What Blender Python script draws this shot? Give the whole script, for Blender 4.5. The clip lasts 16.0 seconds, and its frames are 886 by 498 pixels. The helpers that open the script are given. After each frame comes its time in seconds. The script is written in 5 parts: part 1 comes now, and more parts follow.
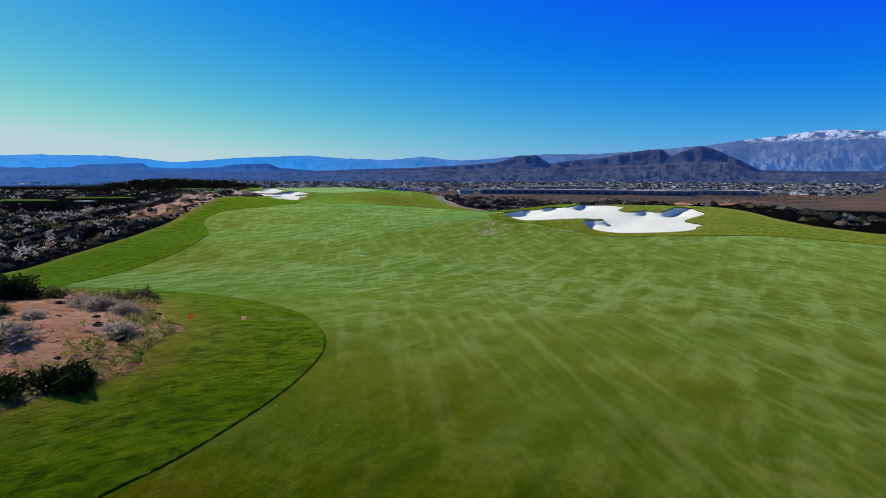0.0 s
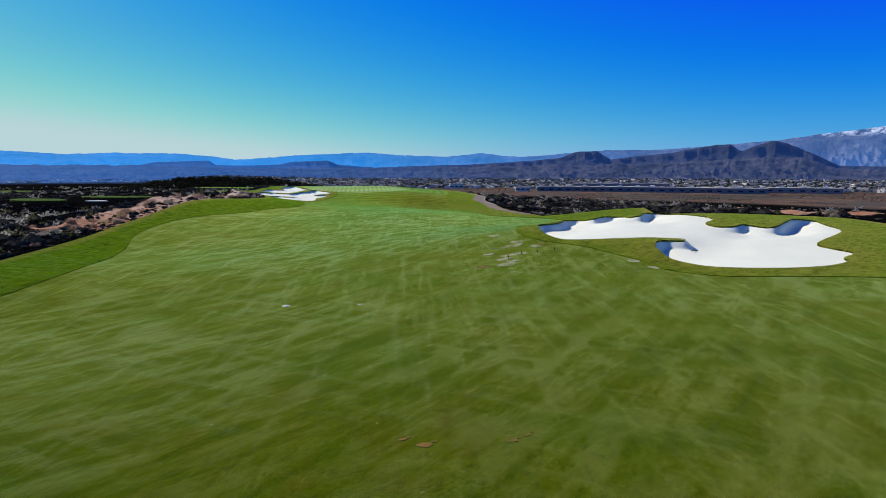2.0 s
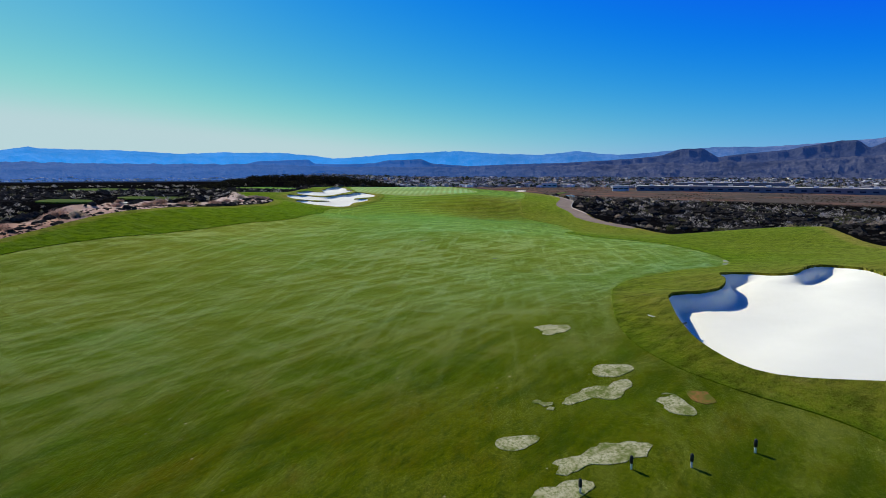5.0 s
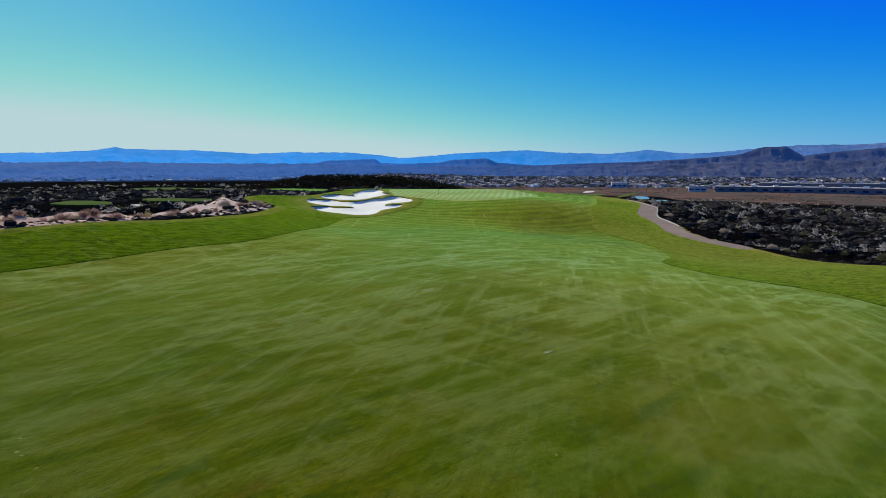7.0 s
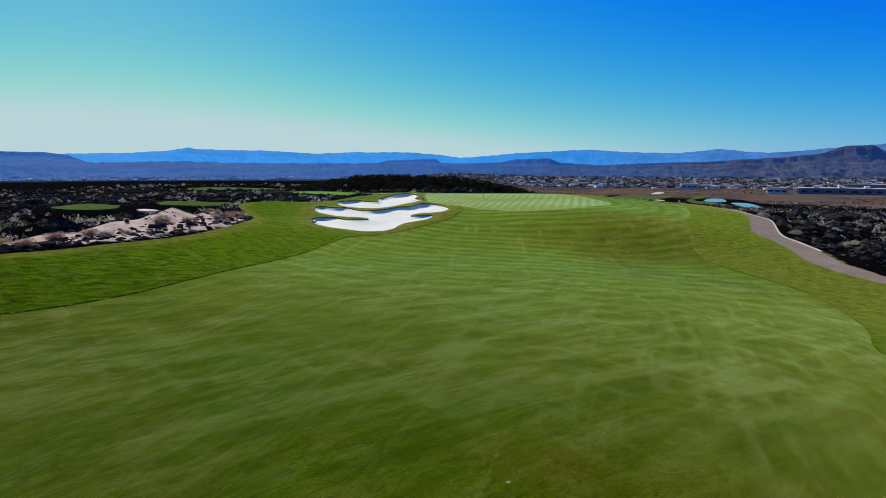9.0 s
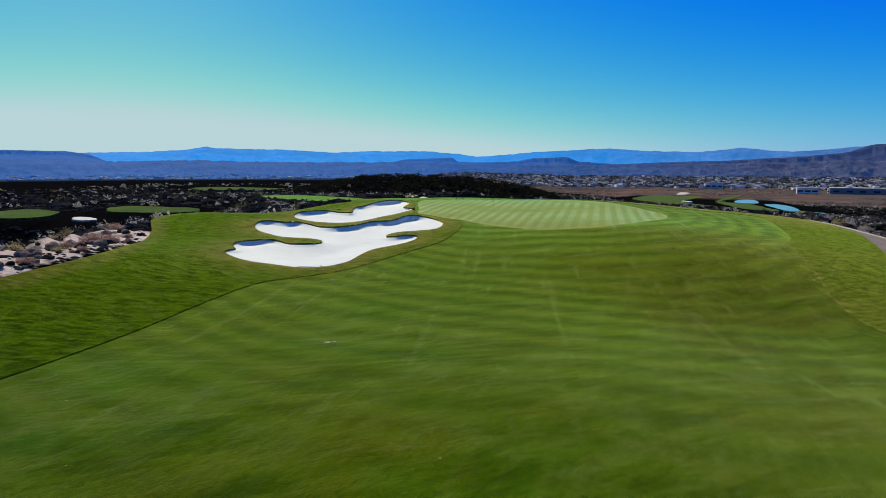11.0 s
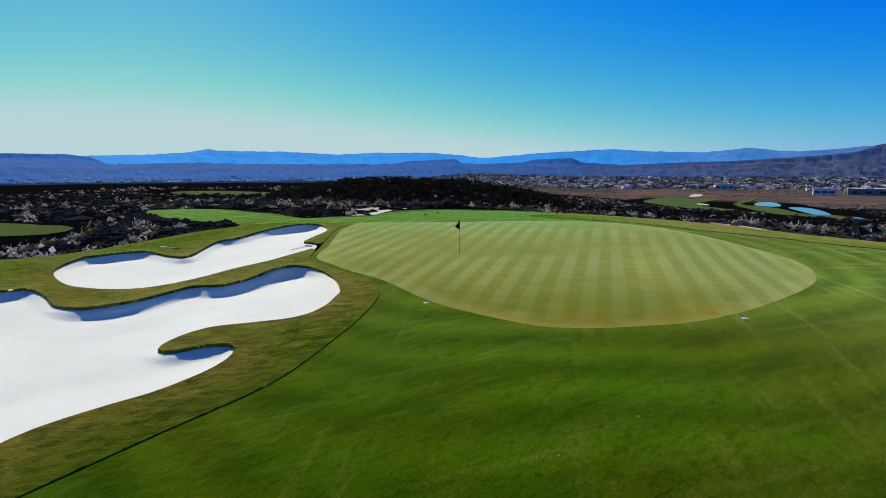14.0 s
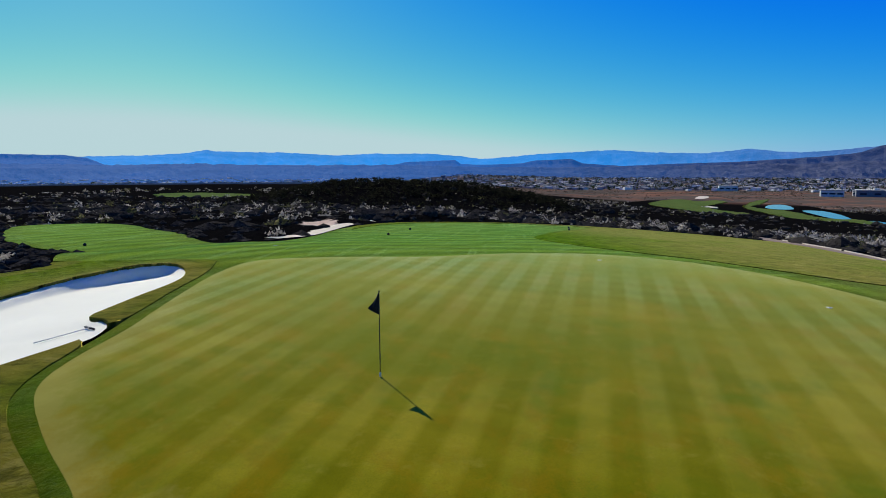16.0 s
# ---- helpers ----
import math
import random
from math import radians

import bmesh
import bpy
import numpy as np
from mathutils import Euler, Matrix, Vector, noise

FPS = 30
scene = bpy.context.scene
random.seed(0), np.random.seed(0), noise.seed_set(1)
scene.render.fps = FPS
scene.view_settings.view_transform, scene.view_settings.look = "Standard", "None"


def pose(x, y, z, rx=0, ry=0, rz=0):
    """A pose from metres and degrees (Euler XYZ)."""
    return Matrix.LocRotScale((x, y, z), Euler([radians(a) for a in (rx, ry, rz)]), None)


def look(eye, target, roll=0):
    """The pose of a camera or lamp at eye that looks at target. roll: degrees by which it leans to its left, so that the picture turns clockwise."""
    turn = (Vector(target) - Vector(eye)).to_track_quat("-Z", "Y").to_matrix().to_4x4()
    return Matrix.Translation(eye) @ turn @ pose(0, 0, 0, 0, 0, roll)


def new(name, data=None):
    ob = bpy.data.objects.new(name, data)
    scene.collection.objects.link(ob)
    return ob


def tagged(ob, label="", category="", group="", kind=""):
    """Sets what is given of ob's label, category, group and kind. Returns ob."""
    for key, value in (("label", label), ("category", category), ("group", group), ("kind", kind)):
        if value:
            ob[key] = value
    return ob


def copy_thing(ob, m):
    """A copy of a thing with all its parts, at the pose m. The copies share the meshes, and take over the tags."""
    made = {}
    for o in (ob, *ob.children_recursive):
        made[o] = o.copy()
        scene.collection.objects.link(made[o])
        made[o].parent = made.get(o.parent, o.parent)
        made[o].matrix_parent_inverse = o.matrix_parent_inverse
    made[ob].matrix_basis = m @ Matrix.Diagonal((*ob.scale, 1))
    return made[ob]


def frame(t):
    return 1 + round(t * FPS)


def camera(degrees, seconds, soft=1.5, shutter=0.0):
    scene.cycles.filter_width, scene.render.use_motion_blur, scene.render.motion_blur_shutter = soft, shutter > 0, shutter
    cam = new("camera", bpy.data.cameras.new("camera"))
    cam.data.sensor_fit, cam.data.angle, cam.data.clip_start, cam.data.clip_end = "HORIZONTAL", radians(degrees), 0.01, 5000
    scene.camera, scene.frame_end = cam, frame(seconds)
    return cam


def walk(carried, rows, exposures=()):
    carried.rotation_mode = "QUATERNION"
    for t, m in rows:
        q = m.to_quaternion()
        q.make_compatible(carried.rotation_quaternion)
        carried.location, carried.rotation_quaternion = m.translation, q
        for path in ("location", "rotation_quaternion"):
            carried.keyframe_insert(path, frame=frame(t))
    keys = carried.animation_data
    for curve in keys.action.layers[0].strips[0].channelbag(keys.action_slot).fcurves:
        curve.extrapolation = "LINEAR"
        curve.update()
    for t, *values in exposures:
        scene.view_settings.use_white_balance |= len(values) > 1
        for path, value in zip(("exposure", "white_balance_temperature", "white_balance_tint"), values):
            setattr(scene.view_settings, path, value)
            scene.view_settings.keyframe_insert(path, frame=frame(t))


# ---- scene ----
cam = camera(72.18, 16.0, soft=0.75, shutter=0.07)
PATH = [
    (0.0, (-55.934, -189.711, 4.770), (-46.604, -172.185, 2.361), 0.12),
    (0.5, (-51.961, -185.260, 4.824), (-43.029, -167.532, 2.385), 0.10),
    (1.0, (-47.720, -180.309, 4.865), (-39.242, -162.364, 2.396), -0.01),
    (1.5, (-43.916, -175.588, 4.885), (-35.866, -157.450, 2.395), -0.02),
    (2.0, (-40.197, -170.501, 4.893), (-32.579, -152.181, 2.375), 0.03),
    (2.5, (-36.827, -165.653, 4.887), (-29.651, -147.159, 2.346), -0.07),
    (3.0, (-33.584, -160.465, 4.902), (-26.869, -141.800, 2.343), -0.08),
    (3.5, (-30.587, -155.250, 4.866), (-24.372, -136.413, 2.305), -0.11),
    (6.0, (-18.623, -128.965, 4.690), (-14.909, -109.483, 2.114), 0.05),
    (6.5, (-16.642, -123.233, 4.705), (-13.470, -103.655, 2.124), 0.01),
    (7.0, (-14.885, -117.106, 4.732), (-12.238, -97.452, 2.145), 0.03),
    (7.5, (-13.310, -111.426, 4.752), (-11.186, -91.709, 2.161), 0.03),
    (8.0, (-11.922, -105.743, 4.754), (-10.300, -85.979, 2.159), 0.08),
    (8.5, (-10.601, -99.630, 4.802), (-9.518, -79.829, 2.204), 0.08),
    (9.0, (-9.497, -93.732, 4.833), (-8.806, -73.913, 2.238), 0.08),
    (11.3, (-5.635, -65.729, 4.932), (-5.543, -45.902, 2.302), 0.08),
    (11.5, (-5.241, -63.228, 4.931), (-5.179, -43.400, 2.318), 0.06),
    (12.0, (-4.368, -57.469, 4.944), (-4.329, -37.639, 2.339), 0.05),
    (12.5, (-3.521, -52.275, 4.980), (-3.495, -32.445, 2.377), -0.06),
    (13.0, (-2.703, -47.025, 4.975), (-2.686, -27.194, 2.379), -0.03),
    (13.5, (-1.841, -41.414, 5.028), (-1.837, -21.582, 2.435), -0.05),
    (14.0, (-0.981, -35.823, 5.017), (-0.988, -15.991, 2.437), -0.14),
    (14.5, (-0.093, -30.101, 5.060), (-0.097, -10.266, 2.492), -0.11),
    (15.0, (0.535, -24.865, 5.082), (0.538, -5.028, 2.539), -0.04),
    (15.5, (1.008, -20.118, 5.066), (1.008, -0.281, 2.523), -0.15),
    (16.0, (1.590, -14.817, 5.070), (1.591, 5.020, 2.521), -0.12),
]
walk(cam, [(t, look(eye, target, roll)) for t, eye, target, roll in PATH])

# ---- light: a low winter sun ahead and to the side of the flight, deep blue desert sky ----
SUN_AZ, SUN_EL = radians(-28.2), radians(37.5)
SUN_DIR = Vector((math.sin(SUN_AZ) * math.cos(SUN_EL), math.cos(SUN_AZ) * math.cos(SUN_EL), math.sin(SUN_EL)))
world = bpy.data.worlds.new("sky")
scene.world = world
world.use_nodes = True
wt = world.node_tree
wt.nodes.clear()
sky = wt.nodes.new("ShaderNodeTexSky")
sky.sky_type, sky.sun_disc = "NISHITA", False
sky.sun_elevation, sky.sun_rotation = SUN_EL, SUN_AZ
sky.altitude, sky.air_density, sky.dust_density, sky.ozone_density = 900, 1.0, 0.7, 1.0
# a vivid camera profile: red and green fall off fast away from the sun, blue gives way a little where they are strong
split = wt.nodes.new("ShaderNodeSeparateColor")
merge = wt.nodes.new("ShaderNodeCombineColor")
wt.links.new(sky.outputs[0], split.inputs[0])


def sky_math(op, a, b, c=0.0):
    step = wt.nodes.new("ShaderNodeMath")
    step.operation = op
    for socket, v in zip(step.inputs, (a, b, c)):
        if isinstance(v, bpy.types.NodeSocket):
            wt.links.new(v, socket)
        else:
            socket.default_value = v
    return step.outputs[0]


sky_red = sky_math("MULTIPLY", sky_math("POWER", sky_math("MAXIMUM", sky_math("SUBTRACT", split.outputs[0], 2.6), 0.0), 1.75), 0.165)
sky_red = sky_math("ADD", sky_math("SMOOTH_MIN", sky_red, 4.8, 1.5), 0.03)
sky_green = sky_math("MAXIMUM", sky_math("MULTIPLY", sky_math("SUBTRACT", split.outputs[1], 2.0), 0.90), 0.5)
sky_green = sky_math("SMOOTH_MIN", sky_green, 6.6, 1.5)
sky_blue = sky_math("ADD", sky_math("MULTIPLY_ADD", sky_green, -0.52, 8.9), sky_math("MULTIPLY", sky_red, 0.30))
sky_blue = sky_math("MINIMUM", sky_blue, sky_math("MULTIPLY", sky_math("POWER", split.outputs[2], 2.4), 0.20))
for k, value in enumerate((sky_red, sky_green, sky_blue)):
    wt.links.new(value, merge.inputs[k])
bg = wt.nodes.new("ShaderNodeBackground")
bg.inputs["Strength"].default_value = 0.10
wo = wt.nodes.new("ShaderNodeOutputWorld")
wt.links.new(merge.outputs[0], bg.inputs["Color"])
wt.links.new(bg.outputs[0], wo.inputs[0])
sun_lamp = bpy.data.lights.new("sun", "SUN")
sun_lamp.energy, sun_lamp.angle, sun_lamp.color = 4.6, radians(0.5), (1.0, 0.95, 0.74)
sun = new("sun", sun_lamp)
sun.matrix_world = look(SUN_DIR * 300, (0, 0, 0))
scene.view_settings.exposure = 0.0


# ---- materials ----
class Nodes:
    """A short hand for building a node material."""

    def __init__(self, name):
        self.mat = bpy.data.materials.new(name)
        self.mat.use_nodes = True
        self.t = self.mat.node_tree
        self.b = self.t.nodes["Principled BSDF"]
        self.pos = self.t.nodes.new("ShaderNodeNewGeometry").outputs["Position"]

    def n(self, kind, **inputs):
        node = self.t.nodes.new(kind)
        for k, v in inputs.items():
            self.to(node.inputs[int(k[1:]) if k[0] == "i" and k[1:].isdigit() else k], v)
        return node

    def to(self, socket, v):
        if isinstance(v, bpy.types.NodeSocket):
            self.t.links.new(v, socket)
        else:
            socket.default_value = v

    def math(self, op, a, b=0.0, c=0.0):
        node = self.t.nodes.new("ShaderNodeMath")
        node.operation = op
        for s, v in zip(node.inputs, (a, b, c)):
            self.to(s, v)
        return node.outputs[0]

    def noise(self, scale, detail=4.0, rough=0.55, at=None, stretch=None, turn=0.0):
        at = self.pos if at is None else at
        if turn:
            r = self.t.nodes.new("ShaderNodeVectorRotate")
            r.rotation_type = "Z_AXIS"
            r.inputs["Angle"].default_value = turn
            self.t.links.new(at, r.inputs["Vector"])
            at = r.outputs[0]
        if stretch:
            m = self.t.nodes.new("ShaderNodeMapping")
            m.inputs["Scale"].default_value = stretch
            self.t.links.new(at, m.inputs["Vector"])
            at = m.outputs[0]
        node = self.n("ShaderNodeTexNoise", Vector=at, Scale=scale, Detail=detail, Roughness=rough)
        return node.outputs["Fac"]

    def ramp(self, fac, *stops):
        node = self.t.nodes.new("ShaderNodeValToRGB")
        els = node.color_ramp.elements
        while len(els) < len(stops):
            els.new(0.5)
        for e, (p, c) in zip(els, stops):
            e.position = p
            e.color = (c, c, c, 1) if isinstance(c, (int, float)) else (*c, 1)
        self.t.links.new(fac, node.inputs[0])
        return node.outputs[0]

    def mix(self, fac, a, b, blend="MIX"):
        node = self.t.nodes.new("ShaderNodeMix")
        node.data_type, node.blend_type = "RGBA", blend
        for s, v in zip((node.inputs[0], node.inputs[6], node.inputs[7]), (fac, a, b)):
            self.to(s, (*v, 1) if isinstance(v, tuple) and len(v) == 3 else v)
        return node.outputs[2]

    def attr(self, name):
        node = self.t.nodes.new("ShaderNodeAttribute")
        node.attribute_name = name
        return node.outputs["Fac"]

    def xyz(self, at=None):
        node = self.n("ShaderNodeSeparateXYZ", Vector=self.pos if at is None else at)
        return node.outputs

    def stripes(self, turn, width):
        """A soft square wave across the ground, from stripes of the given width that run along the bearing turn."""
        s = self.xyz()
        u = self.math("ADD", self.math("MULTIPLY", s[0], math.cos(turn)), self.math("MULTIPLY", s[1], -math.sin(turn)))
        w = self.math("SINE", self.math("MULTIPLY", u, math.pi / width))
        return self.math("MULTIPLY_ADD", self.math("MAXIMUM", self.math("MINIMUM", self.math("MULTIPLY", w, 2.2), 1.0), -1.0), 0.5, 0.5)

    def bump(self, height, strength=0.5, dist=0.05):
        node = self.n("ShaderNodeBump", Height=height, Strength=strength, Distance=dist)
        self.t.links.new(node.outputs[0], self.b.inputs["Normal"])

    def sheen(self, weight, tint, rough=0.28):
        self.b.inputs["Sheen Weight"].default_value = weight
        self.b.inputs["Sheen Roughness"].default_value = rough
        self.b.inputs["Sheen Tint"].default_value = (*tint, 1)

    def nap(self, tint, rough=0.3):
        """The pale shine of upright blades seen along the ground, over the diffuse colour."""
        fuzz = self.n("ShaderNodeBsdfSheen", Color=(*tint, 1) if isinstance(tint, tuple) else tint, Roughness=rough)
        both = self.t.nodes.new("ShaderNodeAddShader")
        self.t.links.new(self.b.outputs[0], both.inputs[0])
        self.t.links.new(fuzz.outputs[0], both.inputs[1])
        self.t.links.new(both.outputs[0], self.t.nodes["Material Output"].inputs["Surface"])

    def done(self, color=None, rough=0.8, metal=0.0, spec=0.3):
        if color is not None:
            self.to(self.b.inputs["Base Color"], (*color, 1) if isinstance(color, tuple) else color)
        self.to(self.b.inputs["Roughness"], rough)
        self.b.inputs["Metallic"].default_value = metal
        self.b.inputs["Specular IOR Level"].default_value = spec
        return self.mat


def plain(name, color, rough=0.6, metal=0.0, spread=0.12, scale=8.0, spec=0.3):
    m = Nodes(name)
    f = m.noise(scale, 5.0)
    dark = tuple(c * (1 - spread) for c in color)
    lite = tuple(min(1, c * (1 + spread)) for c in color)
    return m.done(m.ramp(f, (0.3, dark), (0.7, lite)), rough, metal, spec)


def rings(m, x, y, width):
    """Mowing rings round a place, as a soft wave."""
    s = m.xyz()
    r = m.math("SQRT", m.math("ADD", m.math("POWER", m.math("SUBTRACT", s[0], x), 2.0), m.math("POWER", m.math("SUBTRACT", s[1], y), 2.0)))
    w = m.math("SINE", m.math("MULTIPLY", m.math("ADD", r, m.math("MULTIPLY", m.noise(0.05, 2.0), 7.0)), math.pi / width))
    return m.math("MULTIPLY_ADD", w, 0.5, 0.5), r


def grass_fairway():
    """Short turf: dark and rich from above, pale and glossy along the blades, brushed in several directions by the mowers."""
    m = Nodes("mown_fairway")
    broad = m.noise(0.035, 3.0)
    patch = m.noise(0.16, 5.0, 0.6)
    line = m.noise(1.5, 5.0, 0.62, stretch=(1.0, 0.09, 1.0), turn=radians(20))
    wisp = m.noise(0.95, 5.0, 0.62, stretch=(1.0, 0.22, 1.0), turn=radians(56))
    wisp2 = m.noise(1.1, 5.0, 0.62, stretch=(1.0, 0.20, 1.0), turn=radians(-38))
    cloud = m.noise(0.09, 4.0, 0.6)
    blade = m.noise(17.0, 5.0, 0.8, stretch=(1.0, 0.6, 1.0))
    tuft = m.noise(5.0, 5.0, 0.75, stretch=(1.0, 0.45, 1.0), turn=radians(40))
    c = m.ramp(patch, (0.30, (0.022, 0.094, 0.0004)), (0.5, (0.058, 0.094, 0.0006)), (0.74, (0.092, 0.106, 0.001)))
    c = m.mix(m.ramp(broad, (0.42, 0.0), (0.68, 0.55)), c, (0.105, 0.104, 0.002))
    ring, r = rings(m, 5.0, 2.0, 1.25)
    near = m.ramp(m.math("DIVIDE", r, 100.0), (0.36, 1.0), (0.85, 0.0))
    open_lie = m.math("MULTIPLY_ADD", near, -0.7, 1.0)
    c = m.mix(m.math("MULTIPLY", near, m.ramp(patch, (0.35, 0.8), (0.7, 0.3))), c, (0.034, 0.112, 0.0005))
    pale = m.math("ADD", m.ramp(wisp, (0.46, 0.0), (0.64, 1.0)), m.ramp(wisp2, (0.50, 0.0), (0.68, 0.7)))
    pale = m.math("ADD", m.math("MULTIPLY", pale, m.ramp(cloud, (0.36, 0.15), (0.60, 1.0))), m.ramp(line, (0.50, 0.0), (0.66, 0.6)))
    track = m.math("ADD", m.ramp(m.noise(1.8, 3.0, 0.5, stretch=(1.0, 0.012, 1.0), turn=radians(6)), (0.58, 0.0), (0.68, 0.6)),
                   m.ramp(m.noise(1.8, 3.0, 0.5, stretch=(1.0, 0.012, 1.0), turn=radians(72)), (0.58, 0.0), (0.68, 0.5)))
    pale = m.math("MINIMUM", m.math("ADD", m.math("MULTIPLY", pale, open_lie), m.math("MULTIPLY", track, near)), 1.0)
    # part of the wisps' gloss is put into the base colour as well
    c = m.mix(m.math("MULTIPLY", pale, 0.45), c, (0.150, 0.168, 0.020))
    brown = m.math("ADD", m.ramp(m.noise(0.28, 5.0, 0.7), (0.53, 0.0), (0.70, 0.55)), m.ramp(m.noise(0.9, 5.0, 0.7, stretch=(1.0, 0.35, 1.0), turn=radians(20)), (0.55, 0.0), (0.72, 0.5)))
    c = m.mix(m.math("MULTIPLY", m.math("MINIMUM", brown, 0.75), open_lie), c, (0.088, 0.060, 0.002))
    # worn brown turf; before the green the hollow's shade is painted in as well
    worn = m.math("MULTIPLY", m.attr("dry"), m.ramp(m.noise(0.5, 6.0, 0.75), (0.36, 0.15), (0.60, 0.9)))
    c = m.mix(worn, c, m.ramp(m.noise(2.2, 5.0, 0.7), (0.4, (0.058, 0.048, 0.003)), (0.66, (0.115, 0.082, 0.010))))
    c = m.mix(m.ramp(wisp, (0.32, 0.75), (0.48, 0.0)), c, (0.014, 0.044, 0.0004))
    c = m.mix(m.ramp(tuft, (0.36, 0.6), (0.50, 0.0)), c, (0.012, 0.034, 0.0004))
    c = m.mix(m.ramp(blade, (0.34, 0.7), (0.6, 0.0)), c, (0.010, 0.028, 0.0004))
    spot = m.n("ShaderNodeTexVoronoi", Vector=m.pos, Scale=1.3).outputs["Distance"]
    c = m.mix(m.ramp(m.math("ADD", spot, m.math("MULTIPLY", m.noise(0.3, 3.0), 0.25)), (0.13, 0.8), (0.165, 0.0)), c, (0.36, 0.32, 0.15))
    # mowing stripes: the blades lean one way and the other
    lean = m.math("ADD", m.stripes(radians(28), 1.9), m.stripes(radians(-56), 2.2))
    st = m.mix(m.math("MULTIPLY", lean, 0.5), (0.90, 0.92, 0.88), (1.10, 1.08, 1.15))
    st3 = m.mix(ring, (0.85, 0.95, 0.74), (1.30, 1.42, 1.24))
    c = m.mix(m.ramp(m.noise(0.05, 3.0), (0.35, 0.3), (0.6, 1.0)), c, m.mix(1.0, c, m.mix(near, st, st3), "MULTIPLY"))
    m.bump(m.math("ADD", m.math("MULTIPLY", m.math("ADD", blade, tuft), 0.6), m.math("MULTIPLY", m.math("ADD", wisp, line), 1.4)), 0.6, 0.06)
    m.sheen(0.5, (1.0, 1.0, 0.20), 0.22)
    shine = m.mix(pale, (0.62, 0.51, 0.03), (1.0, 0.86, 0.20))
    shine = m.mix(m.math("MULTIPLY", near, ring), shine, (0.78, 0.66, 0.05))
    shine = m.mix(m.math("MULTIPLY", near, m.math("MULTIPLY_ADD", ring, -0.7, 0.7)), shine, (0.26, 0.26, 0.015))
    m.nap(m.mix(m.math("MULTIPLY", worn, 0.9), shine, (0.20, 0.17, 0.02)), 0.30)
    m.to(m.b.inputs["Sheen Weight"], m.math("MINIMUM", m.math("ADD", m.math("MULTIPLY_ADD", lean, 0.10, 0.42), m.math("MULTIPLY", pale, 0.55)), 1.0))
    return m.done(c, 0.9, spec=0.0)


def grass_rough():
    m = Nodes("rough_grass")
    broad = m.noise(0.06, 3.0)
    patch = m.noise(0.5, 5.0, 0.65)
    clump = m.noise(2.6, 6.0, 0.75, stretch=(1.0, 0.45, 1.0), turn=radians(70))
    tuft = m.noise(9.0, 5.0, 0.75, stretch=(1.0, 0.5, 1.0), turn=0.7)
    blade = m.noise(24.0, 4.0, 0.8)
    c = m.ramp(patch, (0.3, (0.030, 0.104, 0.0004)), (0.55, (0.058, 0.134, 0.0007)), (0.8, (0.104, 0.158, 0.002)))
    c = m.mix(m.ramp(broad, (0.45, 0.0), (0.72, 0.5)), c, (0.078, 0.112, 0.002))
    dry = m.math("MULTIPLY", m.attr("dry"), m.ramp(m.math("ADD", m.math("MULTIPLY", patch, 0.6), m.math("MULTIPLY", clump, 0.4)), (0.3, 0.45), (0.55, 1.0)))
    blot = m.noise(1.3, 6.0, 0.75)
    c = m.mix(m.ramp(blot, (0.41, 0.75), (0.50, 0.0)), c, (0.016, 0.052, 0.0004))
    c = m.mix(m.ramp(blot, (0.505, 0.0), (0.62, 0.6)), c, (0.100, 0.165, 0.003))
    c = m.mix(m.ramp(clump, (0.40, 0.85), (0.50, 0.0)), c, (0.010, 0.030, 0.0004))
    c = m.mix(m.ramp(clump, (0.52, 0.0), (0.63, 0.6)), c, (0.150, 0.205, 0.008))
    c = m.mix(m.ramp(tuft, (0.40, 0.7), (0.49, 0.0)), c, (0.012, 0.034, 0.0004))
    straw = m.ramp(m.noise(1.1, 5.0, 0.7), (0.35, (0.130, 0.112, 0.006)), (0.56, (0.25, 0.195, 0.024)), (0.72, (0.42, 0.32, 0.10)))
    straw = m.mix(m.ramp(clump, (0.40, 0.8), (0.52, 0.0)), straw, (0.060, 0.054, 0.004))
    c = m.mix(dry, c, straw)
    c = m.mix(m.ramp(blade, (0.55, 0.0), (0.8, 0.45)), c, (0.12, 0.17, 0.012))
    m.bump(m.math("ADD", m.math("ADD", clump, m.math("MULTIPLY", tuft, 0.7)), m.math("MULTIPLY", blade, 0.4)), 1.0, 0.16)
    streak = m.noise(1.6, 6.0, 0.75, stretch=(1.0, 0.14, 1.0), turn=radians(-42))
    m.sheen(0.30, (0.90, 1.0, 0.10), 0.28)
    m.to(m.b.inputs["Sheen Tint"], m.mix(dry, (0.75, 0.95, 0.07), (1.0, 0.78, 0.25)))
    fuzz = m.mix(m.ramp(streak, (0.48, 0.0), (0.66, 0.85)), (0.25, 0.29, 0.008), (0.50, 0.52, 0.10))
    fuzz = m.mix(m.ramp(clump, (0.42, 0.8), (0.52, 0.0)), fuzz, (0.04, 0.07, 0.004))
    m.nap(m.mix(dry, fuzz, (0.46, 0.36, 0.08)), 0.30)
    return m.done(c, 0.9, spec=0.0)


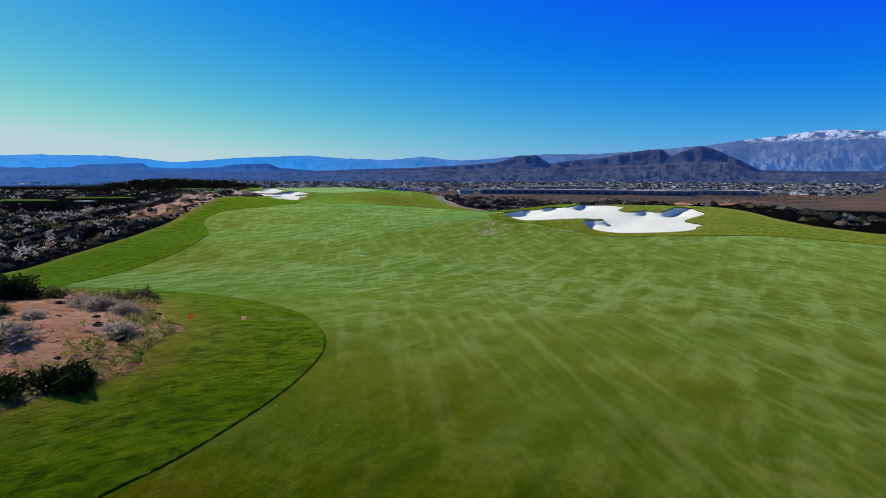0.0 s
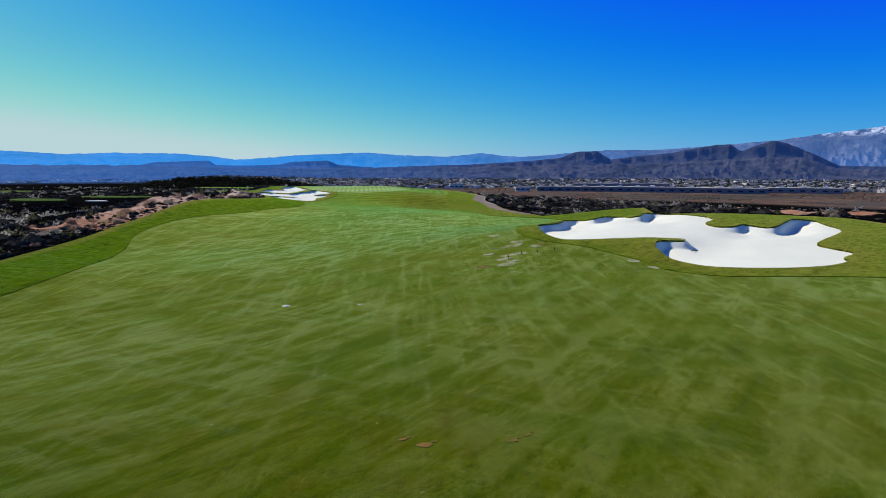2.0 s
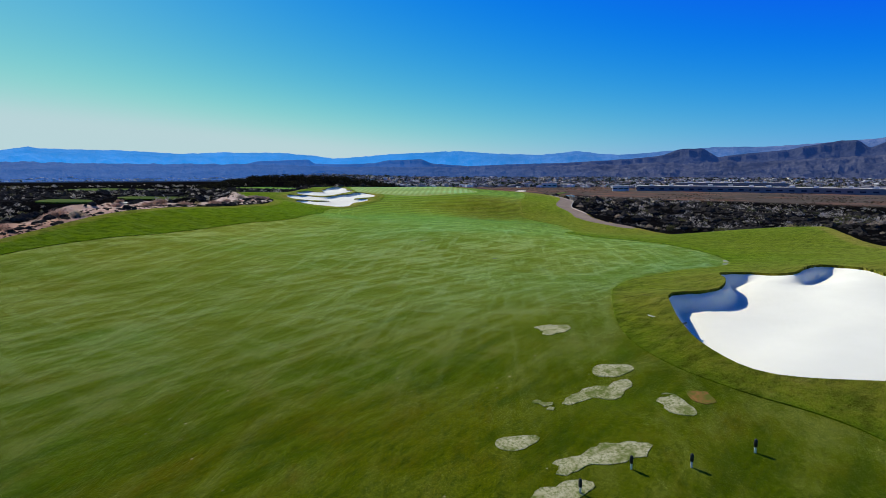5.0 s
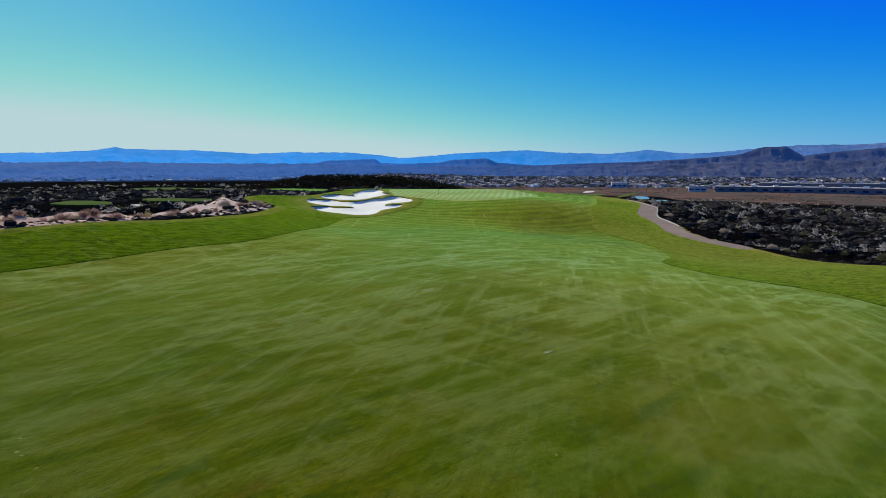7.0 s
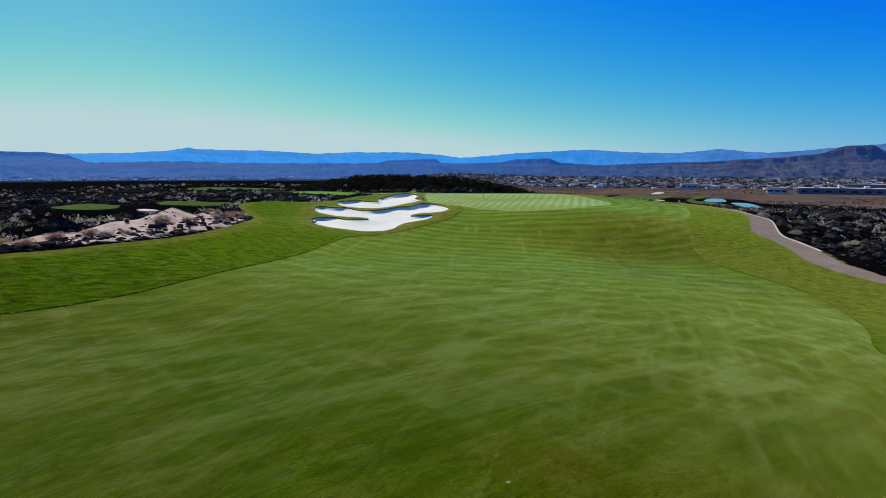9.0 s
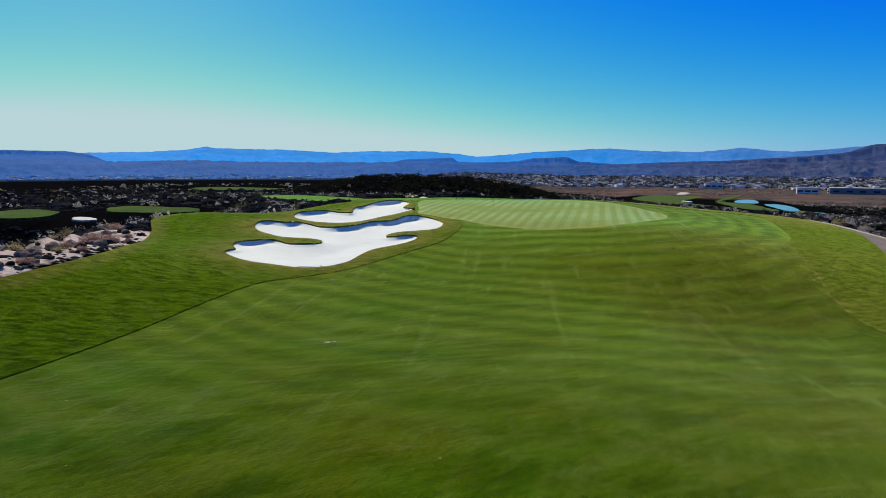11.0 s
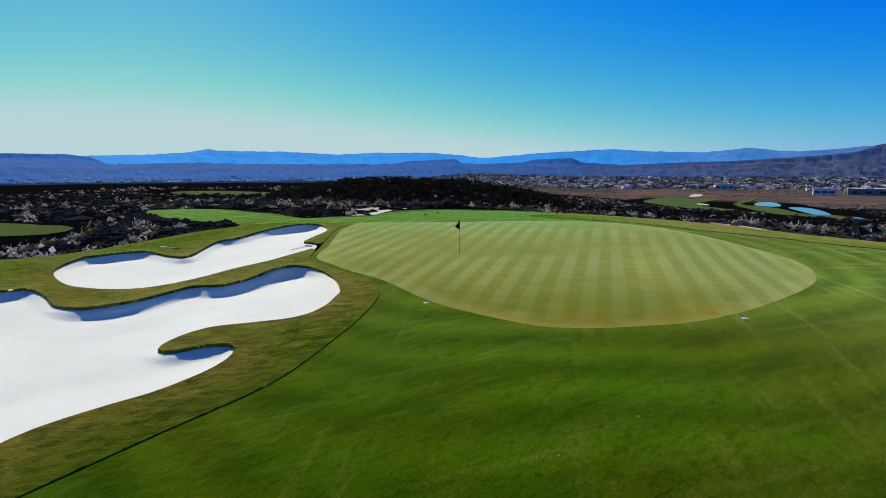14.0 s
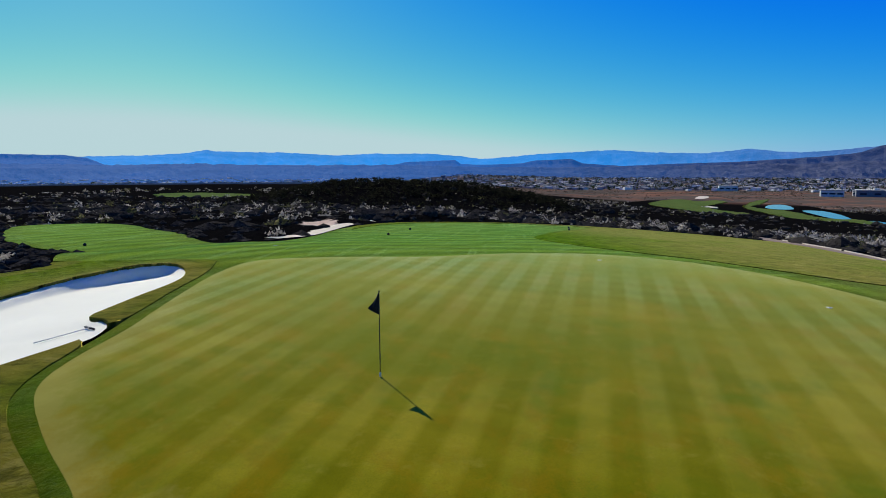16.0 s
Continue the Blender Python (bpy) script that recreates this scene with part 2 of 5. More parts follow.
def lawn_turf():
    """Dull winter turf of the other holes."""
    m = Nodes("winter_lawn")
    patch = m.noise(0.12, 5.0, 0.7)
    c = m.ramp(patch, (0.3, (0.035, 0.055, 0.002)), (0.5, (0.072, 0.082, 0.006)), (0.72, (0.15, 0.125, 0.03)))
    c = m.mix(m.ramp(m.noise(1.6, 5.0, 0.75), (0.38, 0.7), (0.56, 0.0)), c, (0.030, 0.044, 0.003))
    m.bump(m.noise(3.0, 5.0), 0.6, 0.1)
    m.sheen(0.3, (0.9, 1.0, 0.3), 0.3)
    return m.done(c, 0.9, spec=0.0)


def grass_green():
    m = Nodes("putting_green_turf")
    broad = m.noise(0.14, 5.0, 0.6)
    fine = m.noise(30.0, 4.0, 0.75)
    mott = m.noise(0.7, 6.0, 0.7, stretch=(1.0, 0.7, 1.0))
    a, b = m.stripes(radians(15), 0.62), m.stripes(radians(-62), 0.66)
    c = m.ramp(broad, (0.30, (0.072, 0.112, 0.0006)), (0.5, (0.142, 0.136, 0.0012)), (0.66, (0.215, 0.180, 0.006)))
    fade = m.ramp(m.noise(0.10, 4.0), (0.38, 0.1), (0.58, 1.0))
    c = m.mix(fade, c, m.mix(1.0, c, m.mix(a, (0.84, 0.86, 0.76), (1.16, 1.15, 1.35)), "MULTIPLY"))
    c = m.mix(m.math("MULTIPLY", fade, 0.45), c, m.mix(1.0, c, m.mix(b, (0.88, 0.90, 0.84), (1.12, 1.11, 1.2)), "MULTIPLY"))
    c = m.mix(m.ramp(mott, (0.50, 0.0), (0.62, 0.6)), c, (0.205, 0.130, 0.002))
    c = m.mix(m.ramp(m.noise(0.33, 5.0, 0.65), (0.53, 0.0), (0.7, 0.7)), c, (0.055, 0.112, 0.0008))
    c = m.mix(m.ramp(m.noise(1.9, 5.0, 0.7), (0.56, 0.0), (0.72, 0.4)), c, (0.26, 0.22, 0.03))
    c = m.mix(m.ramp(fine, (0.3, 0.5), (0.6, 0.0)), c, (0.05, 0.065, 0.001))
    rim = m.ramp(m.math("ADD", m.math("MULTIPLY", m.attr("rim"), -0.3), m.math("MULTIPLY", m.math("SUBTRACT", mott, 0.5), 1.2)), (0.05, 0.55), (0.34, 0.0))
    c = m.mix(rim, c, (0.25, 0.215, 0.06))
    m.bump(m.math("ADD", fine, m.math("MULTIPLY", mott, 0.6)), 0.3, 0.02)
    m.sheen(0.78, (1.0, 0.94, 0.32), 0.24)
    m.nap(m.mix(m.math("MULTIPLY", a, fade), (0.90, 0.70, 0.13), (1.0, 0.84, 0.26)), 0.30)
    m.to(m.b.inputs["Sheen Weight"], m.math("MULTIPLY_ADD", m.math("MULTIPLY", m.math("MULTIPLY_ADD", b, 0.5, a), fade), 0.22, 0.56))
    return m.done(c, 0.9, spec=0.0)


def bunker_sand():
    m = Nodes("white_bunker_sand")
    big = m.noise(0.25, 4.0)
    grain = m.noise(45.0, 3.0, 0.7)
    ripple = m.noise(3.0, 4.0, 0.6, stretch=(1.0, 0.35, 1.0), turn=0.6)
    c = m.ramp(big, (0.3, (0.79, 0.79, 0.72)), (0.7, (0.86, 0.86, 0.79)))
    m.bump(m.math("ADD", m.math("MULTIPLY", grain, 0.25), ripple), 0.35, 0.05)
    return m.done(c, 0.9, spec=0.15)


def ground_material():
    m = Nodes("desert_ground")
    big = m.noise(0.05, 5.0)
    mid = m.noise(0.6, 6.0, 0.65)
    fine = m.noise(6.0, 5.0, 0.7)
    lava = m.ramp(fine, (0.3, (0.002, 0.002, 0.003)), (0.6, (0.006, 0.006, 0.0065)), (0.85, (0.045, 0.040, 0.037)))
    lava = m.mix(m.ramp(m.noise(0.9, 6.0, 0.7), (0.60, 0.0), (0.74, 0.5)), lava, (0.045, 0.040, 0.036))
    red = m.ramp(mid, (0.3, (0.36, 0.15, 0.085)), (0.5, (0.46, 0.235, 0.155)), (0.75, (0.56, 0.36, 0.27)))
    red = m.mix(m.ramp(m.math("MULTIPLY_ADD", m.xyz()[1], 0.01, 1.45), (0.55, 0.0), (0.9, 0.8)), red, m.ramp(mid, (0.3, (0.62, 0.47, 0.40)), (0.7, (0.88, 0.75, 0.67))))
    red = m.mix(m.ramp(fine, (0.58, 0.0), (0.72, 0.4)), red, (0.12, 0.07, 0.045))
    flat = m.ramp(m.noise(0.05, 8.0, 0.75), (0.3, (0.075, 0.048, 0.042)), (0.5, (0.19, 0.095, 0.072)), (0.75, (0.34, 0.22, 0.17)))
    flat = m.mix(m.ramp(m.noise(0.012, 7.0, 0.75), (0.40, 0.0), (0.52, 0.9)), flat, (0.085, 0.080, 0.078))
    # blue haze over the western valley floor, painted into the base colour
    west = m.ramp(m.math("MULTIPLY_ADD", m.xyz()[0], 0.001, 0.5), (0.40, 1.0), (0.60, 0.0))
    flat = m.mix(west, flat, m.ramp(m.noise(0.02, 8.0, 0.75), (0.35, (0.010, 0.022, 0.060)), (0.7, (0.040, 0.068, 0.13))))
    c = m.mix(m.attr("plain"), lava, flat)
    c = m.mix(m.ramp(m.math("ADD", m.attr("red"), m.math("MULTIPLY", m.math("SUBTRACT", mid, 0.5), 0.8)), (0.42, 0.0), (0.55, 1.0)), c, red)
    m.bump(m.math("ADD", m.math("MULTIPLY", mid, 2.0), fine), 0.9, 0.18)
    return m.done(c, 1.0, spec=0.0)


def path_material():
    m = Nodes("cart_path_gravel")
    f, g = m.noise(0.6, 5.0), m.noise(12.0, 5.0, 0.7)
    c = m.ramp(f, (0.3, (0.25, 0.185, 0.15)), (0.7, (0.34, 0.265, 0.22)))
    c = m.mix(m.ramp(g, (0.4, 0.4), (0.65, 0.0)), c, (0.17, 0.12, 0.095))
    m.bump(g, 0.4, 0.02)
    return m.done(c, 0.9, spec=0.15)


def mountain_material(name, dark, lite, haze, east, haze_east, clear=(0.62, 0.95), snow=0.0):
    """Rock with blue haze painted in as emission: thick and bright towards the sun in the west, thin in the east."""
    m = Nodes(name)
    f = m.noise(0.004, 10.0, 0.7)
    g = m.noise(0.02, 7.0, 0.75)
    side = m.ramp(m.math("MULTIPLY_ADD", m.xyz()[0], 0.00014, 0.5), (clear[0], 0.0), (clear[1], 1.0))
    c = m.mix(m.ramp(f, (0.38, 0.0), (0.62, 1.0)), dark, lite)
    # rock is kept darker in the west, where the haze glow takes over
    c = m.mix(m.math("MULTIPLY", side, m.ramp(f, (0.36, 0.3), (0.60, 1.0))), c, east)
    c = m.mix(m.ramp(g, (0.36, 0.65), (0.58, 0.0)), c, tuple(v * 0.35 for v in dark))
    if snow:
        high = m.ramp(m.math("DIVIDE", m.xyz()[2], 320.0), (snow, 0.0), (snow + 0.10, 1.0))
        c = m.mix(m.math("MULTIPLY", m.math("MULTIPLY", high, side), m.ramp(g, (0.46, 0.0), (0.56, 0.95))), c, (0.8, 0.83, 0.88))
    haze_glow = m.mix(side, haze, haze_east)
    m.to(m.b.inputs["Emission Color"], haze_glow)
    # the painted haze glows stronger towards the foot of the hills
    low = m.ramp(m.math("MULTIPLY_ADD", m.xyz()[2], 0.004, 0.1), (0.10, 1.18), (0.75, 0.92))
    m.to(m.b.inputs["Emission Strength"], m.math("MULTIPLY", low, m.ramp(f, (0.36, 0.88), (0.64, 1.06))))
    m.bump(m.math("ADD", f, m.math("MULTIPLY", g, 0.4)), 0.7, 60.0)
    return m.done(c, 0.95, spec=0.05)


M_FAIRWAY, M_ROUGH, M_GREEN, M_SAND = grass_fairway(), grass_rough(), grass_green(), bunker_sand()
M_GROUND, M_PATH = ground_material(), path_material()
M_LAWN = lawn_turf()
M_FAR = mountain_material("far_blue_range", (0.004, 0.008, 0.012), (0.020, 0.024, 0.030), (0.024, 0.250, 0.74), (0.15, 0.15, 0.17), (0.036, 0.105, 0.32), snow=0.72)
M_MID = mountain_material("hazy_mesa_rock", (0.004, 0.006, 0.008), (0.024, 0.024, 0.028), (0.010, 0.092, 0.36), (0.054, 0.056, 0.068), (0.008, 0.027, 0.110), (0.52, 0.74))
M_FOOT = mountain_material("hazy_foothill_rock", (0.005, 0.006, 0.008), (0.034, 0.034, 0.038), (0.009, 0.074, 0.285), (0.092, 0.090, 0.102), (0.010, 0.025, 0.090), (0.50, 0.70))

# ---- the lie of the land ----
MOUNDS = []


def mound(x, y, r, h):
    MOUNDS.append((x, y, r, h))


mound(-19, -205, 34, -0.99); mound(-80, -205, 22, -0.27); mound(12, -167, 9, -0.60); mound(-63, -163, 14, 2.24)
mound(-4, -146, 14, 0.26); mound(26, -126, 22, 1.62); mound(-60, -123, 34, -2.24); mound(-10, -119, 9, 0.90)
mound(-53, -119, 9, 1.23); mound(6, -119, 9, 1.13); mound(-31, -119, 9, 0.28); mound(-69, -113, 9, -0.79)
mound(1, -108, 9, -0.50); mound(-58, -97, 9, 1.02); mound(12, -92, 9, -0.76); mound(-46, -87, 14, 1.18)
mound(33, -86, 9, 1.03); mound(-4, -81, 9, 0.53); mound(-26, -75, 9, -0.66); mound(12, -75, 9, -0.61)
mound(-48, -70, 9, 1.09); mound(-38, -62, 14, 2.09); mound(-72, -62, 14, -0.27); mound(-1, -60, 22, -0.10)
mound(23, -59, 9, -1.37); mound(39, -59, 9, -0.87); mound(-37, -43, 9, 1.93); mound(-15, -43, 9, -0.50)
mound(63, -42, 34, -3.58); mound(12, -38, 9, -1.30); mound(-31, -32, 9, 1.53); mound(-13, -29, 14, -0.52)
mound(63, -29, 14, -1.13); mound(12, -16, 9, 0.92); mound(29, -12, 14, 0.91); mound(-67, -7, 22, -2.31)
mound(-37, -5, 9, 1.94); mound(60, 0, 9, -3.35); mound(-1, 6, 22, 1.47); mound(39, 6, 9, 0.79)
mound(-21, 6, 9, 0.30); mound(17, 11, 9, 0.72); mound(-10, 22, 9, 0.50); mound(-31, 27, 9, 2.08)
mound(21, 30, 14, 0.93); mound(50, 33, 9, -1.43); mound(-67, 33, 22, -0.94); mound(54, 55, 14, -0.64)
mound(-19, 60, 34, 0.69); mound(63, 81, 34, -2.25); mound(66, 81, 9, -1.84)
mound(105, 165, 50, -5.0)


def smooth(a, b, v):
    t = np.clip((v - a) / (b - a), 0, 1)
    return t * t * (3 - 2 * t)


def land(x, y):
    """Height of the smooth ground: a high shoulder that carries the hole, falling away into the valley, with its mounds and hollows."""
    axis = np.interp(y, [-200, -120, -60, 60], [-50, -18, -5, 5])
    d = np.hypot(np.maximum(0, np.abs(x - axis) - 55), np.maximum(0, y - 70))
    z = -1.5 - (11 + 17 * smooth(-100, 250, x)) * (1 - np.exp(-d / 260.0))
    for a, b, r, h in MOUNDS:
        z = z + h * np.exp(-((x - a) ** 2 + (y - b) ** 2) / (2 * r * r))
    z = z + 8.5 * np.exp(-((x + 10) / 58) ** 4 - ((y - 250) / 34) ** 2)
    # the level tee that juts out into the lava behind the bunkers
    t = np.clip(((x + 36) * 14 + (y - 43) * -13) / 365.0, 0, 1)
    tee = 1 - smooth(5, 12, np.hypot(x + 36 - 14 * t, y - 43 + 13 * t))
    return z * (1 - tee) - 0.2 * tee


def floor_level(x, y):
    """The valley floor, which climbs towards the hills, more so in the west."""
    return -36.0 + (48.0 - 32.0 * smooth(-250, 700, x)) * smooth(1500, 3300, np.hypot(x, y))


def lattice(ix, iy, seed):
    h = (ix * 374761393 + iy * 668265263 + seed * 974711) & 0x7FFFFFFF
    h = ((h ^ (h >> 13)) * 1274126177) & 0x7FFFFFFF
    return ((h ^ (h >> 16)) & 0xFFFF) / 65535.0


def value_noise(x, y, seed=0):
    fx, fy = np.floor(x), np.floor(y)
    ix, iy = fx.astype(np.int64), fy.astype(np.int64)
    u, v = x - fx, y - fy
    u, v = u * u * (3 - 2 * u), v * v * (3 - 2 * v)
    a, b = lattice(ix, iy, seed), lattice(ix + 1, iy, seed)
    c, d = lattice(ix, iy + 1, seed), lattice(ix + 1, iy + 1, seed)
    return (a * (1 - u) + b * u) * (1 - v) + (c * (1 - u) + d * u) * v


def fbm(x, y, octaves=4, seed=0):
    s, a, k = 0.0, 0.5, 0.0
    for o in range(octaves):
        s = s + a * value_noise(x * 2 ** o + 17.3 * o, y * 2 ** o - 9.1 * o, seed + o)
        k += a
        a *= 0.5
    return s / k


def spline(text, closed=True, steps=4):
    """A smooth line through the corners of a plan, written as "x,y x,y ..."."""
    p = np.array([[float(v) for v in w.split(",")] for w in text.split()])
    n = len(p)
    out = []
    for i in range(n if closed else n - 1):
        if closed:
            a, b, c, d = p[i - 1], p[i], p[(i + 1) % n], p[(i + 2) % n]
        else:
            a, b, c, d = p[max(i - 1, 0)], p[i], p[i + 1], p[min(i + 2, n - 1)]
        for k in range(steps):
            t = k / steps
            out.append(0.5 * (2 * b + (c - a) * t + (2 * a - 5 * b + 4 * c - d) * t * t + (3 * b - a - 3 * c + d) * t ** 3))
    if not closed:
        out.append(p[-1])
    return np.array(out)


def line_distance(line, x, y, closed=True):
    best = np.full(x.shape, 1e9)
    inside = np.zeros(x.shape, bool)
    n = len(line)
    for i in range(n if closed else n - 1):
        (ax, ay), (bx, by) = line[i], line[(i + 1) % n]
        dx, dy = bx - ax, by - ay
        t = np.clip(((x - ax) * dx + (y - ay) * dy) / (dx * dx + dy * dy + 1e-12), 0, 1)
        best = np.minimum(best, (x - ax - t * dx) ** 2 + (y - ay - t * dy) ** 2)
        if closed and ay != by:
            hit = (ay > y) != (by > y)
            inside ^= hit & (x < (bx - ax) * (y - ay) / (by - ay) + ax)
    best = np.sqrt(best)
    return np.where(inside, -best, best) if closed else best


def area_distance(line, x, y, reach=14.0):
    """Signed distance to a closed line, negative inside; beyond its reach it is only large."""
    lo, hi = line.min(0) - reach, line.max(0) + reach
    near = (x > lo[0]) & (x < hi[0]) & (y > lo[1]) & (y < hi[1])
    out = np.full(x.shape, reach)
    out[near] = line_distance(line, x[near], y[near])
    return out


# plans of the turf, in metres
TURF = spline("-88,-222 -86,-150 -77,-137 -65,-128.5 -61.5,-122 -56.8,-113.6 -51,-102 -48.5,-95 -46.3,-88.2 -43.8,-81.5 "
              "-40.3,-73 -36,-65.5 -31.1,-59.6 -29,-55 -27,-49.5 -26,-41 -26.3,-33 -28.5,-25 -32,-15 -35,-8 -33,-3.3 -28,-1.8 "
              "-24.7,0.6 -23.1,5.7 -21,12 -18.5,15.3 -20,18.8 -21.5,24 -25,26 -31.5,31 -37.4,39 -39.8,44.5 -36,46.8 -30,46 -25.4,41 -21,37 "
              "-15.4,29.5 -11,26.5 -9.2,30 -9,46 -5.4,56 2.7,61 12,63.5 22,64 32,62 41,56 43.5,46 43,32 44.3,15 45,4 43.5,-3 39.8,-10.5 34.7,-20.5 "
              "33,-25 32.8,-28 32,-33.5 30.4,-39 30.6,-44.5 32.5,-50.5 33.5,-56 37,-66 36,-80 28.5,-92 21,-104 19,-114 20.5,-121 23.5,-127 21,-135 "
              "16,-143 14,-151 18,-162 24,-180 32,-222")
FAIRWAY = spline("-70,-222 -66,-200 -61,-184 -57.5,-178 -55.3,-176.1 -54,-174.9 -52.5,-173.3 -51,-171.3 -49.7,-168.9 -49,-166.4 -48.8,-163.5 "
                 "-49.4,-160.4 -51.2,-156.4 -53.7,-152.1 -56.6,-146.9 -59.6,-140.8 -54.5,-131.6 -50.5,-124.5 -47.3,-115 -46,-107 -45.6,-98.5 "
                 "-42.5,-90 -38,-84.3 -34,-80.3 -28,-71 -25.2,-68 -22.9,-64.6 -21,-59 -19.4,-52.3 -18.6,-46 -18,-40 -16.9,-34.5 -15,-31.7 "
                 "-13.6,-30 -12,-27.8 -9.8,-23.8 -8.3,-21.5 -6.2,-18.5 -5.2,-15.9 -4.2,-12 -3.9,-8.5 -4.9,-5.6 -7.6,-2.6 -8.9,0 -9.1,4.5 "
                 "-9.4,9 -9.6,14 -11,18 -14.5,19 -17.8,19.5 -20.5,25.2 -25,27.4 -30.8,32 -36.2,39.8 -38.2,44.4 -35.5,45.6 -30.4,44.8 -26,40 -21.4,35.8 -15,27.4 "
                 "-10,25.5 -7.8,30 -7.6,45 -4.4,54.5 3,59.4 12,61.8 20,61 14,48 10.4,38 8.8,33 9.2,28.8 11.3,22.5 15,16 19,11 26,7.6 32.5,3.5 "
                 "30,-5 27,-12.5 23.5,-19 20.9,-26 19.3,-30.5 18,-35 18,-40 18.8,-46 19,-51 17.8,-55.8 15,-61.8 10.9,-68 "
                 "10.2,-72 11,-77 13.2,-83 13.2,-87 11.8,-94 8,-101.5 4.2,-106.2 -1,-107.6 -6.8,-112 -10.3,-117.6 -11.9,-121.4 -12.1,-124.2 -11.4,-126.6 "
                 "-10.4,-129 -10.2,-133 -10.2,-136 -10.7,-138.6 -10,-141 -8.7,-142.8 -5.9,-144.6 -1.9,-147.5 2.5,-150.5 7,-157 12,-168 16,-185 22,-222")
GREEN = spline("-8.7,1.6 -8.6,4.6 -8.9,9 -8.9,14 -7.6,17 -3,18.2 0.8,18.4 5,19.6 9,19.4 12,17.5 15,13.6 17.3,8.6 18.8,3 19.2,-1.5 18,-5.2 "
               "15.5,-9 11.8,-12.6 8.7,-14.6 6,-15.1 3.6,-14.9 1.8,-14 -1.4,-10.6 -4.1,-5.9 -6.6,-3.0 -8.3,-0.6")
BUNKERS = [
    spline("-7.5,-117.5 -5.5,-117.8 -3.5,-115.8 -2,-113.5 0,-113.5 0.5,-115.5 2,-114.8 4,-114.2 4.2,-116 2.8,-118.5 3.5,-119.5 5.3,-117.8 "
           "8,-116 9.5,-118.5 9,-122 7.8,-125.2 5.2,-126.6 4.6,-128.6 5.6,-129.8 7.3,-129.4 8.2,-131.5 11,-130.5 14.5,-128.7 16.8,-129.2 "
           "15.3,-131.4 13.5,-134.2 10.5,-135.8 5.4,-137.8 4.6,-139.4 4.2,-141.6 1.8,-142.4 1,-143.3 -1.4,-143.6 -4.5,-142.5 -7.5,-140 "
           "-8.4,-137.5 -8.2,-136 -7.4,-134.6 -6.6,-133.2 -5.3,-131.8 -4.1,-131.5 -2.9,-132.4 -2.4,-131.7 -2.9,-130.4 -4.2,-129.2 -7.6,-127.4 "
           "-10,-125.9 -10.5,-124 -10,-121.9 -8.8,-119.4"),
    spline("-21.6,-26.1 -21.7,-25.2 -21.5,-24 -22.2,-22.4 -22.6,-20.8 -22,-19.8 -21,-18.8 -20.3,-18.1 -19.2,-18.9 -18.3,-19.9 -17,-20.1 "
           "-16.2,-19.7 -16.1,-18.4 -16.3,-17.4 -17.1,-16.4 -18.5,-16 -20.1,-15.7 -22.2,-13.8 -23.4,-12.2 -24.2,-10.1 -24,-8.4 -23.2,-8 "
           "-21.4,-8.6 -20.4,-7.9 -19.2,-8.6 -17.6,-10.3 -16,-10.9 -14.6,-10.2 -13.7,-8.6 -12.9,-7.4 -11.6,-7.4 -10.7,-6 -10,-4 -9,-3.1 "
           "-7.6,-3.8 -6.5,-5.5 -5.8,-7.9 -5.8,-9 -6.1,-10.8 -6.9,-12 -8.4,-12.5 -10,-13 -10.8,-14.2 -10.9,-15.4 -10.2,-15.9 -9.2,-15.4 "
           "-8.3,-15.2 -8.1,-16 -8.4,-17.2 -9.4,-18.8 -10.4,-19.7 -11.6,-21.2 -12.3,-23.6 -12.7,-25.6 -13.3,-26.9 -13.9,-27.8 -14.6,-28.3 "
           "-15.7,-28.8 -16.6,-28.7 -17.9,-28.5 -19,-28.4 -20.2,-27.7"),
    spline("-21.9,-3.6 -22.1,-0.8 -21.4,-0.1 -20.2,1 -19.2,1.5 -17.5,0.4 -16.3,-0.2 -16.3,1.6 -16.5,5.2 -15.6,7 -14.9,10.4 -13.6,13.3 "
           "-12.6,14.2 -11.2,14.5 -10.1,12 -10.4,8.6 -10.6,6.7 -10.6,5.7 -10.2,5.2 -9.7,5.4 -9.4,3.6 -10.2,1.4 -11.1,-0.7 -12.5,-2.8 -13.6,-4.9 "
           "-15,-6.6 -16.4,-7.1 -17.9,-7 -19.7,-6.3"),
]
PATH_LINE = spline("30.8,-49 28.6,-44 28.5,-38.5 30.2,-32.7 31,-27.5 31.2,-24.5 33.1,-19.8 38.3,-9.8 42,-2 43.6,5 "
                   "43,15 41.8,28 41.6,40 42.5,52 43.5,66 46,86 50,110", closed=False)
WASTE = spline("-62.5,-145 -60,-146.5 -58,-148.5 -56.5,-152.7 -54.8,-158 -54.4,-163 -54.6,-166.8 -55.6,-169.3 -57.4,-171.2 -61,-172.5 "
               "-67,-171 -74,-165 -78,-155 -74,-146 -68,-143.5")

# fields on a half-metre grid over the hole
STEP = 0.5
gx, gy = np.arange(-90, 50.1, STEP), np.arange(-222, 66.1, STEP)
GX, GY = np.meshgrid(gx, gy)
d_turf = area_distance(TURF, GX, GY)
d_fair = area_distance(FAIRWAY, GX, GY)
d_fair = np.where((GX < -7.5) & (GY > 16.5), np.minimum(d_fair, d_turf), d_fair)
d_green = area_distance(GREEN, GX, GY)
d_waste = area_distance(WASTE, GX, GY)
d_waste = d_waste + 1.4 * (fbm(GX * 0.6, GY * 0.6, 3, 15) - 0.5)
near_path = GX > 20
d_path = np.full(GX.shape, 20.0)
